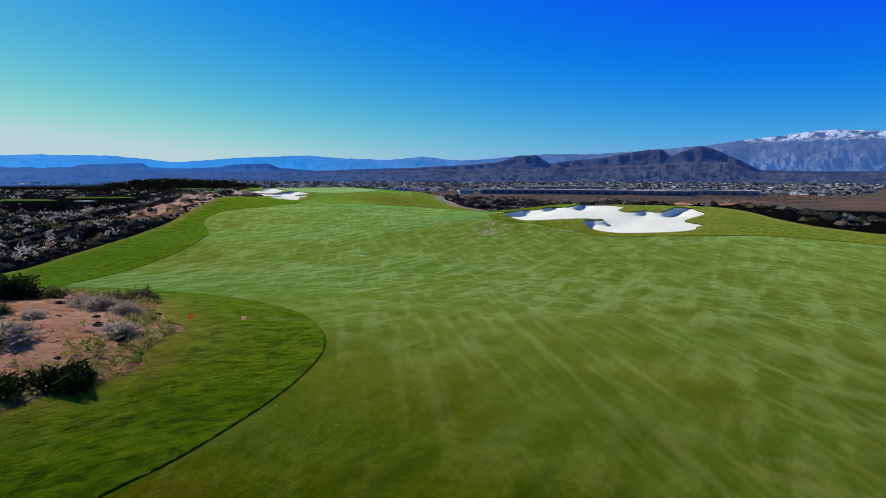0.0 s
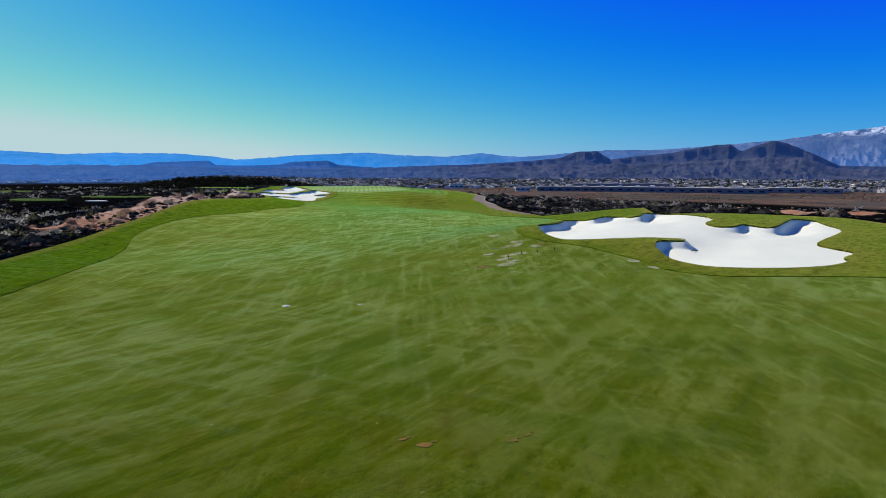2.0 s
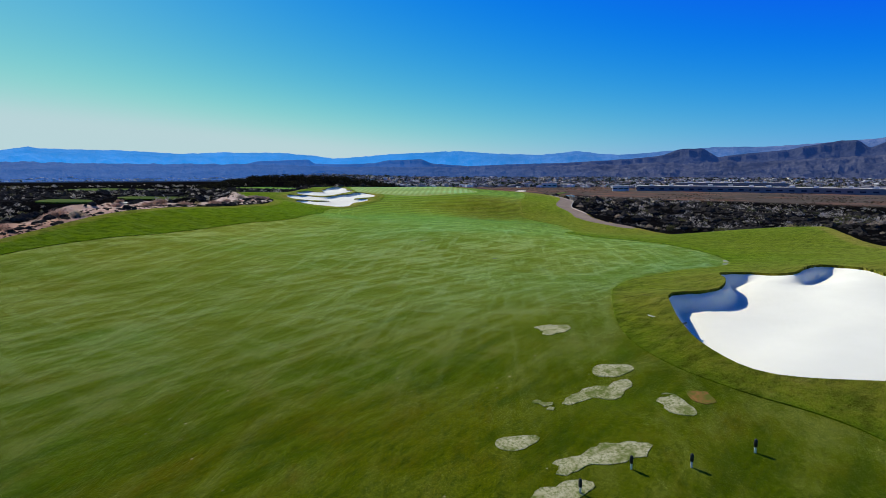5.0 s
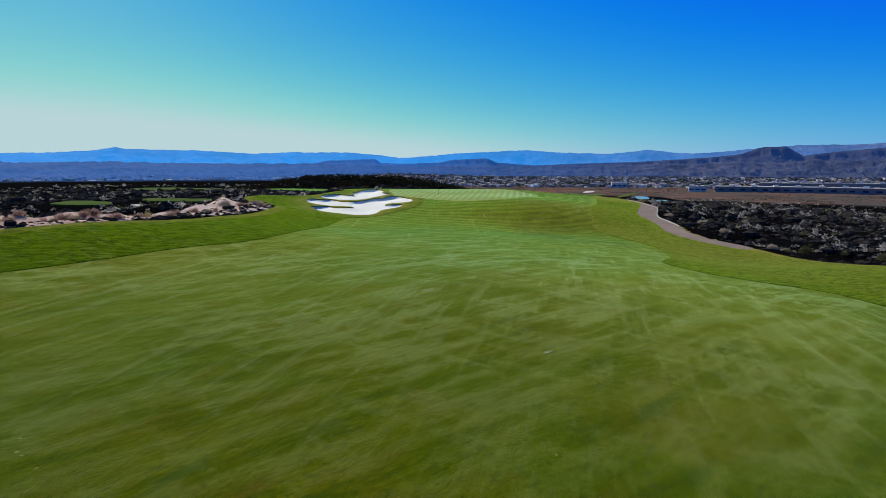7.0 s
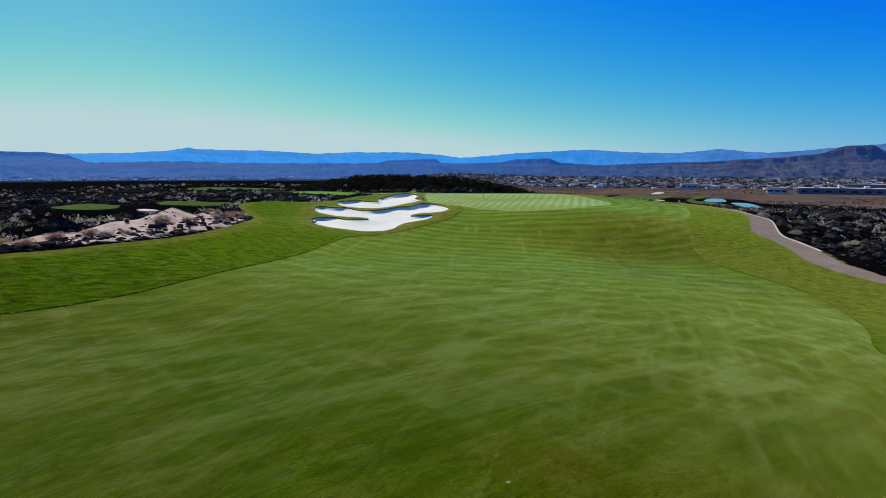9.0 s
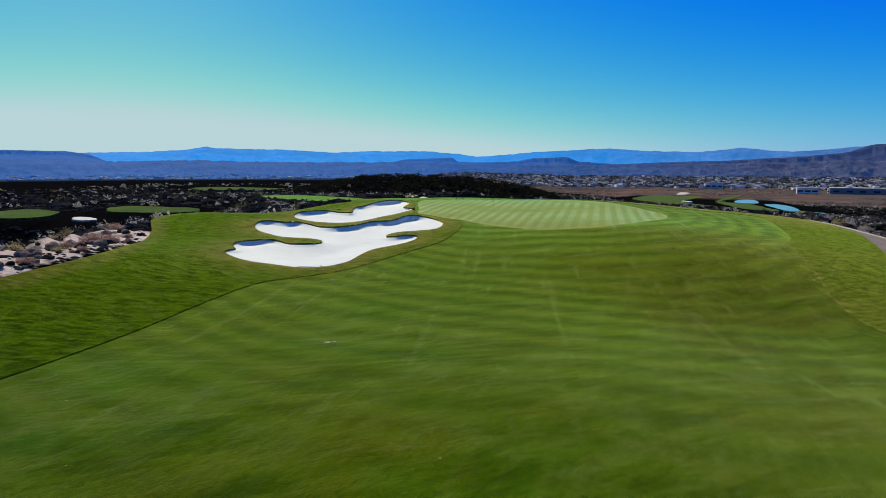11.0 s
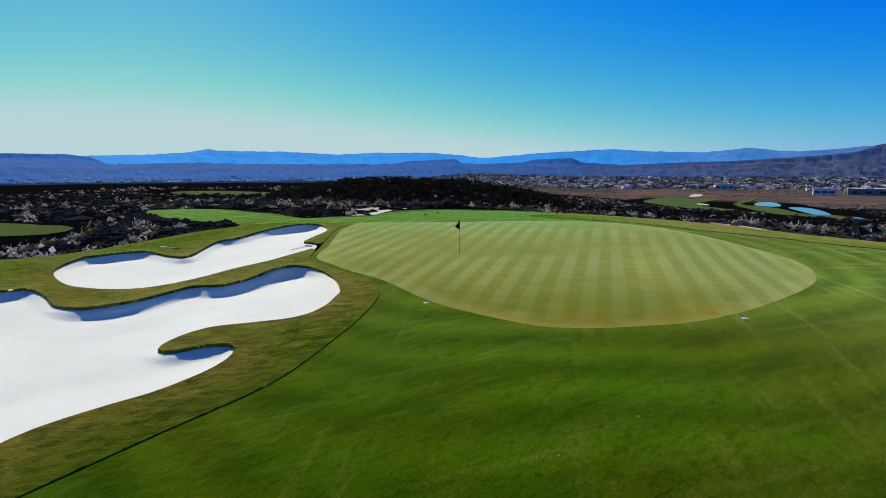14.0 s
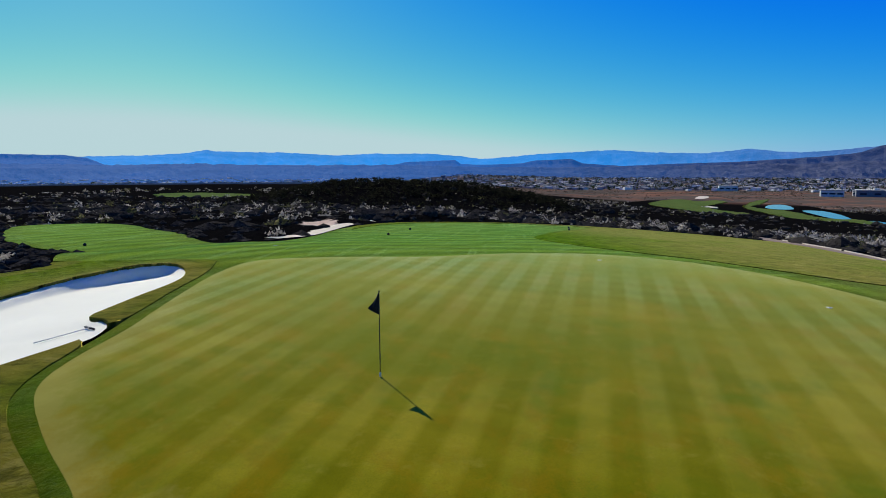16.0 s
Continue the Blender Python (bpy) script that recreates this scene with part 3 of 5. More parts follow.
d_path[near_path] = line_distance(PATH_LINE, GX[near_path], GY[near_path], False) - 1.55
d_path = d_path + 0.25 * (fbm(GX * 0.5, GY * 0.5, 2, 5) - 0.5)
d_bunk = [area_distance(b, GX, GY) for b in BUNKERS]
d_sand = np.minimum(np.minimum(d_bunk[0], d_bunk[1]), d_bunk[2])


def blur(a, n):
    for _ in range(n):
        p = np.pad(a, 1, mode="edge")
        a = (p[1:-1, 1:-1] * 2 + p[:-2, 1:-1] + p[2:, 1:-1] + p[1:-1, :-2] + p[1:-1, 2:]) / 6
    return a


# the lip on the sunward side of each bunker stands up, and the sand lies deep under it
gyy, gxx = np.gradient(d_sand, STEP)
sunward = blur(np.clip(gxx * -0.47 + gyy * 0.88, 0, 1), 5)
Z_TURF = land(GX, GY) + 0.05
LIP_UP = 0.30
Z_TURF += LIP_UP * sunward * np.exp(-np.maximum(d_sand, 0) / 1.6) * (d_sand < 9)
Z_TURF += 0.05 * (fbm(GX * 0.25, GY * 0.25, 3, 40) - 0.5)
deep = np.where(GY < -100, 0.90, 0.42) * sunward
Z_SAND = Z_TURF - 0.12 - deep * smooth(0.0, 0.6, -d_sand) * np.exp(np.minimum(d_sand, 0) / 8) - 0.12 * smooth(0, 4, -d_sand)
Z_SAND = Z_SAND + 0.03 * (fbm(GX * 1.3, GY * 1.3, 3, 61) - 0.5)
RIDGE = np.exp(-np.maximum(d_bunk[1], 0) / 1.2 - np.maximum(d_bunk[2], 0) / 1.2)
# the last term, worn turf before the green, also paints the hollow's shade
DRY_AND_SHADE = np.clip(1.1 * np.exp(-np.maximum(d_sand, 0) / 2.0) * np.where(GY > -40, 1.0, 0.3) + 0.95 * smooth(9, 20, GX) * smooth(-12, 14, GY) * smooth(0.1, 0.45, fbm(GX * 0.12, GY * 0.12, 3, 18)) + 2.4 * RIDGE + 0.5 * (d_turf > -1.2) + 0.2 * smooth(0.36, 0.7, fbm(GX * 0.07, GY * 0.07, 3, 8)) * smooth(4, 26, GX) + 0.9 * np.exp(-np.maximum(d_waste, 0) / 1.0) + 0.30 * smooth(-13, -8, GX) * (1 - smooth(-110, -98, GY)) * (d_fair > 0) + 0.22 * smooth(10, 17, GX) * (1 - smooth(-30, -14, GY)) * smooth(-112, -95, GY) * (d_fair > 0) + 1.0 * (d_fair < 0) * smooth(1, 9, GX) * (1 - smooth(22, 34, GX)) * smooth(-58, -44, GY) * (1 - smooth(-20, -12, GY)) * smooth(0.25, 0.5, fbm(GX * 0.1, GY * 0.1, 3, 19)), 0, 1)


def zone(name, field, heights, material, skirt, lift=0.0, gx=gx, gy=gy, DRY_AND_SHADE=DRY_AND_SHADE):
    """One area of the hole: the cells of the grid where field is negative, cut along its edge, with a rim that drops by skirt."""
    ny, nx = field.shape
    inside = field < 0
    index = np.full(field.shape, -1)
    rows, cols = np.nonzero(inside)
    index[rows, cols] = np.arange(len(rows))
    verts = np.stack([gx[cols], gy[rows], heights[rows, cols] + lift], 1).tolist()
    dry = DRY_AND_SHADE[rows, cols].tolist()
    rim_at = field[rows, cols].tolist()
    cells = inside[:-1, :-1].astype(int) + inside[:-1, 1:] + inside[1:, 1:] + inside[1:, :-1]
    r, c = np.nonzero(cells == 4)
    faces = np.stack([index[r, c], index[r, c + 1], index[r + 1, c + 1], index[r + 1, c]], 1).tolist()
    cuts = {}
    rim = []
    for r, c in zip(*np.nonzero((cells > 0) & (cells < 4))):
        ring = [(r, c), (r, c + 1), (r + 1, c + 1), (r + 1, c)]
        poly, cut = [], []
        for a, b in zip(ring, ring[1:] + ring[:1]):
            if inside[a]:
                poly.append(int(index[a]))
            if inside[a] != inside[b]:
                key = (a, b) if a < b else (b, a)
                if key not in cuts:
                    p, q = key
                    t = field[p] / (field[p] - field[q])
                    cuts[key] = len(verts)
                    verts.append([gx[p[1]] + (gx[q[1]] - gx[p[1]]) * t, gy[p[0]] + (gy[q[0]] - gy[p[0]]) * t,
                                  heights[p] + (heights[q] - heights[p]) * t + lift])
                    dry.append(float(DRY_AND_SHADE[p]))
                    rim_at.append(0.0)
                poly.append(cuts[key])
                cut.append(cuts[key])
        if len(poly) > 2:
            faces.append(poly)
        if len(cut) == 2:
            rim.append(cut)
    if skirt:
        low = {}
        for a, b in rim:
            for v in (a, b):
                if v not in low:
                    low[v] = (len(verts), len(verts) + 1)
                    x, y, z = verts[v]
                    verts += [[x, y, z], [x, y, z - skirt]]
                    dry += [dry[v], dry[v]]
                    rim_at += [0.0, 0.0]
            faces.append([low[a][0], low[b][0], low[b][1], low[a][1]])
    me = bpy.data.meshes.new(name)
    me.from_pydata(verts, [], faces)
    me.polygons.foreach_set("use_smooth", [True] * len(me.polygons))
    me.attributes.new("dry", "FLOAT", "POINT").data.foreach_set("value", dry)
    me.attributes.new("rim", "FLOAT", "POINT").data.foreach_set("value", rim_at)
    me.materials.append(material)
    return new(name, me)


def bilinear(a, x, y):
    u, v = (x - gx[0]) / STEP, (y - gy[0]) / STEP
    i, j = np.clip(u.astype(int), 0, len(gx) - 2), np.clip(v.astype(int), 0, len(gy) - 2)
    u, v = np.clip(u - i, 0, 1), np.clip(v - j, 0, 1)
    return (a[j, i] * (1 - u) + a[j, i + 1] * u) * (1 - v) + (a[j + 1, i] * (1 - u) + a[j + 1, i + 1] * u) * v


no_sand = -d_sand
f_rough = np.maximum.reduce([d_turf, -d_fair, no_sand, -(d_green + 0.3), -d_path, -d_waste])
f_fair = np.maximum.reduce([np.minimum(d_fair, d_green + 0.3), d_turf, no_sand])
rough = tagged(zone("rough", f_rough, Z_TURF, M_ROUGH, 0.6), "longer dark green rough grass with dry yellow edges", "grass", kind="structure")
fairway = tagged(zone("fairway", f_fair, Z_TURF - 0.035, M_FAIRWAY, 0.5), "wide mown fairway grass with pale mowing stripes", "fairway", kind="structure")
green_ob = tagged(zone("putting_green", d_green, Z_TURF - 0.03, M_GREEN, 0.06), "pale yellow-green putting green mown in a checker pattern", "green", kind="structure")
for outline, words in zip(BUNKERS, ("large white sand bunker with scalloped grass lips", "long white sand bunker with two grass fingers beside the green",
                             "narrow white sand bunker behind a brown grass ridge")):
    fx, fy = np.arange(outline[:, 0].min() - 1, outline[:, 0].max() + 1, 0.2), np.arange(outline[:, 1].min() - 1, outline[:, 1].max() + 1, 0.2)
    FX, FY = np.meshgrid(fx, fy)
    dd = area_distance(outline, FX, FY, 3.0)
    deep = (0.90 if outline[0, 1] < -100 else 0.42) * bilinear(sunward, FX, FY) * (1 - 0.85 * np.exp(-((FX + 16.8) ** 2 + (FY + 18.5) ** 2) / 9)) * (1 + 0.9 * np.exp(-((FX + 8) ** 2 + (FY + 4.5) ** 2) / 10) + 0.6 * np.exp(-((FX + 12) ** 2 + (FY - 13) ** 2) / 14))
    zz = bilinear(Z_TURF, FX, FY) - 0.12 - deep * smooth(0.0, 0.6, -dd) * np.exp(np.minimum(dd, 0) / 8) - 0.12 * smooth(0, 4, -dd) + 0.035 * (fbm(FX * 1.3, FY * 1.3, 3, 61) - 0.5)
    tagged(zone("sand_bunker", dd, zz, M_SAND, 0.0, 0.0, fx, fy, zz * 0), words, "bunker", "bunkers on the hole", kind="structure")
cart_path = tagged(zone("cart_path", np.maximum(d_path, np.abs(GX - 30) - 19.5), Z_TURF - 0.03, M_PATH, 0.2), "winding pale brown gravel cart path", "path", kind="structure")


# ---- the wide ground, one sheet to the horizon ----
def spread(lo, hi, step, far, growth):
    mid = list(np.arange(lo, hi + step / 2, step))
    s, up = step, []
    v = hi
    while v < far:
        s *= growth
        v += s
        up.append(v)
    s, down = step, []
    v = lo
    while v > -far:
        s *= growth
        v -= s
        down.append(v)
    return np.array(down[::-1] + mid + up)


def on_hole(x, y):
    return (x > gx[0]) & (x < gx[-1]) & (y > gy[0]) & (y < gy[-1])


def turf_distance(x, y):
    d = np.where(on_hole(x, y), bilinear(d_turf, x, y), 14.0)
    w = np.where(on_hole(x, y), bilinear(d_waste, x, y), 14.0)
    p = np.where(on_hole(x, y), bilinear(d_path, x, y), 14.0)
    return np.minimum(np.maximum(d, -w), np.maximum(p, -14.0))


def red_soil(x, y):
    """How much open red sand shows: the strip along the hole, the waste area in its bend, and a patch behind the green."""
    strip = line_distance(np.array([(-52, -92), (-49, -85), (-46.5, -78), (-41, -69), (-36.5, -60), (-31.5, -52), (-29, -42), (-29.5, -34), (-31, -25), (-34, -17)]), x, y, False)
    r = 1.1 - strip / (4.6 + 2.6 * smooth(-60, -90, y))
    r = np.maximum(r, 1.15 - line_distance(WASTE, x, y, True).clip(-1, 40) / 2.5)
    r = np.maximum(r, 1.2 - np.hypot((x + 12.2) / 2.4, (y - 52) / 8))
    r = np.maximum(r, 1.0 - np.abs(line_distance(np.array([(34, -100), (30, -108), (26, -118), (30, -132)]), x, y, False)) / 4.0)
    return np.clip(r, 0, 1)


# other lawns of the course, ponds and pale sand out in the lava, each on its own level: (level, outline)
LAWNS = [(-2.9, spline("-66,41 -69,46 -71.8,52 -70.5,57 -66,56.6 -60,54 -54.5,51 -51.5,46 -51,41 -54.5,39 -60,38.6")),
         (-3.2, spline("-89,50 -85,51 -80.3,47.5 -76,42.9 -73.3,35.8 -72.6,30 -78,29 -87,36")),
         (-11.0, spline("-202,415 -202,442 -180,451 -148,430 -124,402 -125,364 -136,352 -171,366")),
         (-21.0, spline("160,433 168,474 202,530 220,537 219,506 240,520 237,491 192,425 185,373 189,359 171,331 164,348 163,402")),
         (-21.0, spline("258,490 295,534 252,464 224,425 222,395 226,385 215,340 212,312 222,306 215,279 204,262 195,279 192,309 199,353 214,412"))]
PONDS = [(-21.1, spline("228,412 249,446 261,451 255,429 238,395 227,395")), (-21.1, spline("235,380 246,377 236,343 219,308 214,314 221,340")),
         (-21.1, spline("224,300 222,284 211,268 213,285"))]
SANDS = [(-21.0, spline("188,420 194,438 198,426 194,410")), (-21.0, spline("238,556 262,604 268,596 246,553")),
         (-3.4, spline("-68.6,33.4 -68.2,36 -65.2,34.2 -62.5,30 -63.3,28.5 -65.5,30"))]
SHELVES = [(z, line, line.min(0) - 40, line.max(0) + 40) for z, line in LAWNS + PONDS + SANDS]


def on_shelf(x, y):
    """How far the ground belongs to one of those levels, and which level."""
    w, level = np.zeros(x.shape), np.zeros(x.shape)
    for z, line, lo, hi in SHELVES:
        near = (x > lo[0]) & (x < hi[0]) & (y > lo[1]) & (y < hi[1])
        if near.any():
            soft = 9.0 if z > -8 else 34.0
            d = line_distance(line, x[near], y[near])
            v = 1 - smooth(1.5 if z > -8 else 12.0, soft, d)
            better = v > w[near]
            ww, ll = w[near], level[near]
            ll[better], ww[better] = z, v[better]
            w[near], level[near] = ww, ll
    return w, level


def lawn_far(x, y):
    return smooth(0.6, 1.0, on_shelf(x, y)[0])


def valley(x, y):
    """1 on the open plain beyond the lava."""
    side = smooth(-150, 330, x)
    edge = 860 - 330 * side + 160 * (fbm(x / 160, y / 160, 3, 21) - 0.5)
    return smooth(edge - 40, edge + 60, np.hypot(x, y))


def wild(x, y):
    """Height of the wild ground, with its heaps of lava."""
    d = turf_distance(x, y)
    far = np.hypot(x, y)
    heap = np.abs(fbm(x / 11, y / 11, 4, 11) - 0.5) * 2
    rub = fbm(x / 3.1, y / 3.1, 3, 31) - 0.5
    knoll = fbm(x / 45, y / 45, 3, 51) - 0.5
    amp = smooth(0.2, 6, d) * (1 - valley(x, y)) * (1 - smooth(0.5, 0.9, red_soil(x, y)) * 0.85) * (1 - smooth(0.3, 0.6, lawn_far(x, y)))
    z = land(x, y) + amp * (1 - 0.5 * smooth(50, 120, x)) * (1 - 0.6 * smooth(-15, 0, y) * (1 - smooth(-30, -22, x)) * (1 - smooth(60, 80, y))) * (1.9 * (0.45 - heap) + 1.1 * rub) + (3.4 - 2.4 * smooth(30, 90, x)) * knoll * smooth(6, 45, d) * (1 - valley(x, y) * 0.8) + 0.25 * rub * smooth(0.2, 2, d)
    flat, level = on_shelf(x, y)
    z = z * (1 - flat) + (level - 0.3) * flat
    z = z - 0.9 * smooth(3, 14, d) * (1 - flat) * (1 - smooth(0.2, 0.6, red_soil(x, y)))
    z = z - (1 - flat) * 1.3 * smooth(0.4, 3.5, d) * (1 - smooth(-24, -19, x)) * smooth(-16, -4, y) * (1 - smooth(48, 60, y))
    z = z - 0.8 * smooth(1.2, 7, d) * (1 - smooth(-26, -22, x)) * (1 - smooth(-30, -18, y)) * smooth(-105, -92, y) * smooth(-80, -60, x)
    z = np.where(d < 0, land(x, y) - 0.3 * smooth(0, 1.0, -d), z)
    sand = np.where(on_hole(x, y), bilinear(d_sand, x, y), 14.0)
    z = np.where(sand < 1.5, z - 1.9, z)
    k = smooth(1000, 1800, far)
    return z * (1 - k) + floor_level(x, y) * k


wx, wy = spread(-125, 105, 1.0, 4900, 1.035), spread(-224, 120, 1.0, 4900, 1.035)
WX, WY = np.meshgrid(wx, wy)
WZ = wild(WX, WY)
ny, nx = WX.shape
ids = np.arange(nx * ny).reshape(ny, nx)
me = bpy.data.meshes.new("ground")
me.from_pydata(np.stack([WX.ravel(), WY.ravel(), WZ.ravel()], 1).tolist(), [],
               np.stack([ids[:-1, :-1].ravel(), ids[:-1, 1:].ravel(), ids[1:, 1:].ravel(), ids[1:, :-1].ravel()], 1).tolist())
me.polygons.foreach_set("use_smooth", [True] * len(me.polygons))
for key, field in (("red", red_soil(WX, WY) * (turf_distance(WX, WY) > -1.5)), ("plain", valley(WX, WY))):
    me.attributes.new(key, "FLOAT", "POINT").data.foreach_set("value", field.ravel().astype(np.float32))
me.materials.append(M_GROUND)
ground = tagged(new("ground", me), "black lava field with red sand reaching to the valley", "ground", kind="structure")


# ---- mountains round the valley ----
def skyline(text):
    p = np.array([[float(v) for v in w.split(",")] for w in text.split()])
    return p[:, 0], p[:, 1]


FAR_AZ, FAR_EL = skyline("-60,1.0 -48,1.3 -35.8,0.95 -30.2,1.23 -26.1,1.36 -23.1,1.53 -21.6,1.75 -21,1.9 -20.3,1.75 -18.5,1.71 -14.6,1.69 -11.6,1.55 -9.6,1.45 "
                         "-6.5,1.61 -1.2,1.61 1.9,1.34 3.5,1.12 6.1,1.28 9.2,1.57 13.3,1.76 15.7,1.84 18.6,1.63 22.8,1.46 24.5,1.60 26.8,1.82 28.7,1.52 "
                         "30.7,1.45 34.1,1.7 38.2,2.03 43.2,2.02 46.6,2.25 52.5,2.68 55.4,3.08 58.2,3.36 60.5,3.68 62.3,3.78 63.6,3.64 68,3.4 76,2.6 90,1.6")
MID_AZ, MID_EL = skyline("-60,1.0 -44,1.35 -35.7,1.33 -31.8,1.30 -30.2,1.09 -28.7,0.45 -27.5,0.1 -20,0.15 -10,0.2 -4.2,0.62 -3.4,0.81 1.2,1.0 1.7,0.63 4,0.55 7.4,0.67 "
                         "8.5,0.92 11.9,1.05 12.9,0.65 16.3,0.41 21,0.58 25.7,0.70 31.5,1.03 34.4,1.34 35.7,1.85 37.7,1.90 38.9,1.13 41.3,1.43 "
                         "44.2,1.66 46.1,2.05 48,2.37 49.1,2.35 49.9,1.72 51.2,2.23 52.3,2.59 53.4,2.34 55.3,1.47 57.2,0.5 62,0.38 70,0.35 90,0.5")


def range_mesh(name, az, el, near, far, material, rows, seed, ragged, carve, cliff, label):
    """A range of hills in a ring: it climbs in gullied slopes from the valley floor at near to its crest at far."""
    a = np.radians(np.arange(-180, 180.01, 0.2))
    deg = np.degrees(a)
    back = 0.9 + 0.8 * fbm(deg / 9, deg * 0, 3, seed)
    e = np.where((deg > az[0]) & (deg < az[-1]), np.interp(deg, az, el), back)
    e = e + ragged * (fbm(deg * 2.6, deg * 0 + 3, 3, seed + 1) - 0.5)
    u = np.linspace(0, 1.25, rows)
    A, U = np.meshgrid(a, u)
    crest = 5 + far * np.tan(np.radians(e))
    gully = np.abs(fbm(np.degrees(A) * 0.8 + 1.6 * fbm(np.degrees(A) * 0.3, U * 3, 2, seed + 2), U * 4.4 + 0.3 * np.degrees(A) * 0.42, 5, seed + 3) - 0.5) * 2
    R = near + (far - near) * U
    foot = near
    H = (R - foot) / (far - foot)
    lip = 0.86 - 0.14 * fbm(np.degrees(A) * 1.1, A * 0 + 8, 3, seed + 7)
    apron = 0.70 * (np.clip(H, 0, 1) / lip) ** 1.35
    face = 0.70 + 0.22 * smooth(lip, lip + 0.03, H) + 0.08 * smooth(lip + 0.09, lip + 0.13, H)
    rise = np.where(H < lip, apron, face)
    rise = np.where(H < 1, cliff * rise + (1 - cliff) * np.clip(H, 0, 1) ** 1.5, 1 - (H - 1) * 3.2)
    base = 0.8 + floor_level(np.sin(A) * R, np.cos(A) * R)
    Z = base + (crest[None, :] - base) * rise
    Z -= (crest[None, :] - base) * carve * gully * np.sin(np.pi * np.clip(H / lip, 0, 1)) ** 0.7 * (H < lip)
    Z = np.maximum(Z, base)
    n, k = A.shape[1], A.shape[0]
    ids = np.arange(n * k).reshape(k, n)
    me = bpy.data.meshes.new(name)
    me.from_pydata(np.stack([(np.sin(A) * R).ravel(), (np.cos(A) * R).ravel(), Z.ravel()], 1).tolist(), [],
                   np.stack([ids[:-1, 1:].ravel(), ids[:-1, :-1].ravel(), ids[1:, :-1].ravel(), ids[1:, 1:].ravel()], 1).tolist())
    me.materials.append(material)
    return tagged(new(name, me), label, "mountain", kind="structure")


FOOT_AZ, FOOT_EL = skyline("-60,0.6 -36,0.62 -28,0.55 -22,0.68 -16,0.55 -9,0.60 -3,0.55 4,0.35 12,0.32 20,0.42 25,0.45 28,0.62 31,0.50 34,0.75 37,0.62 40,0.85 43,0.75 46,0.95 49,1.10 "
                           "52,1.27 55,1.22 56.2,0.85 57.5,0.25 62,0.22 70,0.35 90,0.4")
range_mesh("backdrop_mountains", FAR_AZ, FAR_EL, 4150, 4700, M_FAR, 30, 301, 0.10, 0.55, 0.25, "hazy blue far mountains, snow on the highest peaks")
range_mesh("backdrop_mesas", MID_AZ, MID_EL, 2900, 3950, M_MID, 64, 401, 0.05, 0.6, 1.0, "dark mesas with flat tops and steep cliffs, tinted blue by a haze glow")
# starts nearer in the west, so its haze glow also covers the valley floor
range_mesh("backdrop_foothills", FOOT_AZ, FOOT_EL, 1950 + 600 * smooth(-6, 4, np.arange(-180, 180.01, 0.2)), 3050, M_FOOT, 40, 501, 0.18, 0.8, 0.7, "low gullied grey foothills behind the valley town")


# ---- helpers for things ----
def mesh_of(name, verts, faces, material, flat=False):
    me = bpy.data.meshes.new(name)
    me.from_pydata([tuple(v) for v in verts], [], [tuple(f) for f in faces])
    me.polygons.foreach_set("use_smooth", [not flat] * len(me.polygons))
    if material:
        me.materials.append(material)
    return me


def part(name, shape, material, parent, label="", flat=False):
    ob = new(name, mesh_of(name, shape[0], shape[1], material, flat))
    ob.parent = parent
    return tagged(ob, label)


def thing(name, label, category, group="", at=None):
    ob = new(name)
    ob.empty_display_size = 0.2
    if at is not None:
        ob.matrix_basis = at
    return tagged(ob, label, category, group)


def tube(points, radii, sides=8):
    """A round rod through points, with a radius at each; closed at both ends."""
    v, f = [], []
    for i, (p, r) in enumerate(zip(points, radii)):
        p = Vector(p)
        d = Vector(points[min(i + 1, len(points) - 1)]) - Vector(points[max(i - 1, 0)])
        q = d.to_track_quat("Z", "Y")
        for k in range(sides):
            a = 2 * math.pi * k / sides
            v.append(p + q @ Vector((math.cos(a) * r, math.sin(a) * r, 0)))
    for i in range(len(points) - 1):
        for k in range(sides):
            a, b = i * sides + k, i * sides + (k + 1) % sides
            f.append((a, b, b + sides, a + sides))
    f.append(tuple(range(sides))[::-1])
    f.append(tuple(range((len(points) - 1) * sides, len(points) * sides)))
    return v, f


def box(x0, y0, z0, x1, y1, z1, bevel=0.0):
    bm = bmesh.new()
    bmesh.ops.create_cube(bm, size=1, matrix=Matrix.Translation(((x0 + x1) / 2, (y0 + y1) / 2, (z0 + z1) / 2)) @ Matrix.Diagonal((x1 - x0, y1 - y0, z1 - z0, 1)))
    if bevel:
        bmesh.ops.bevel(bm, geom=bm.edges[:], offset=bevel, segments=2, affect="EDGES")
    v = [x.co.copy() for x in bm.verts]
    bm.verts.index_update()
    f = [tuple(x.index for x in p.verts) for p in bm.faces]
    bm.free()
    return v, f


def joined(*shapes):
    v, f = [], []
    for a, b in shapes:
        n = len(v)
        v += list(a)
        f += [tuple(i + n for i in q) for q in b]
    return v, f


def height(x, y):
    """The height of the turf or sand at a place on the hole."""
    X, Y = np.array([float(x)]), np.array([float(y)])
    s = bilinear(d_sand, X, Y)[0]
    return float(bilinear(Z_SAND if s < 0 else Z_TURF, X, Y)[0]) - (0.05 if bilinear(d_fair, X, Y)[0] < 0 and s > 0 else 0.0)


rng = np.random.default_rng(7)
M_BLACK = plain("black_cloth", (0.012, 0.012, 0.014), 0.7, spread=0.3)
M_POLE = plain("dark_fibreglass", (0.05, 0.055, 0.04), 0.4, spread=0.2)
M_WHITE = plain("white_plastic", (0.72, 0.72, 0.70), 0.5, spread=0.1)
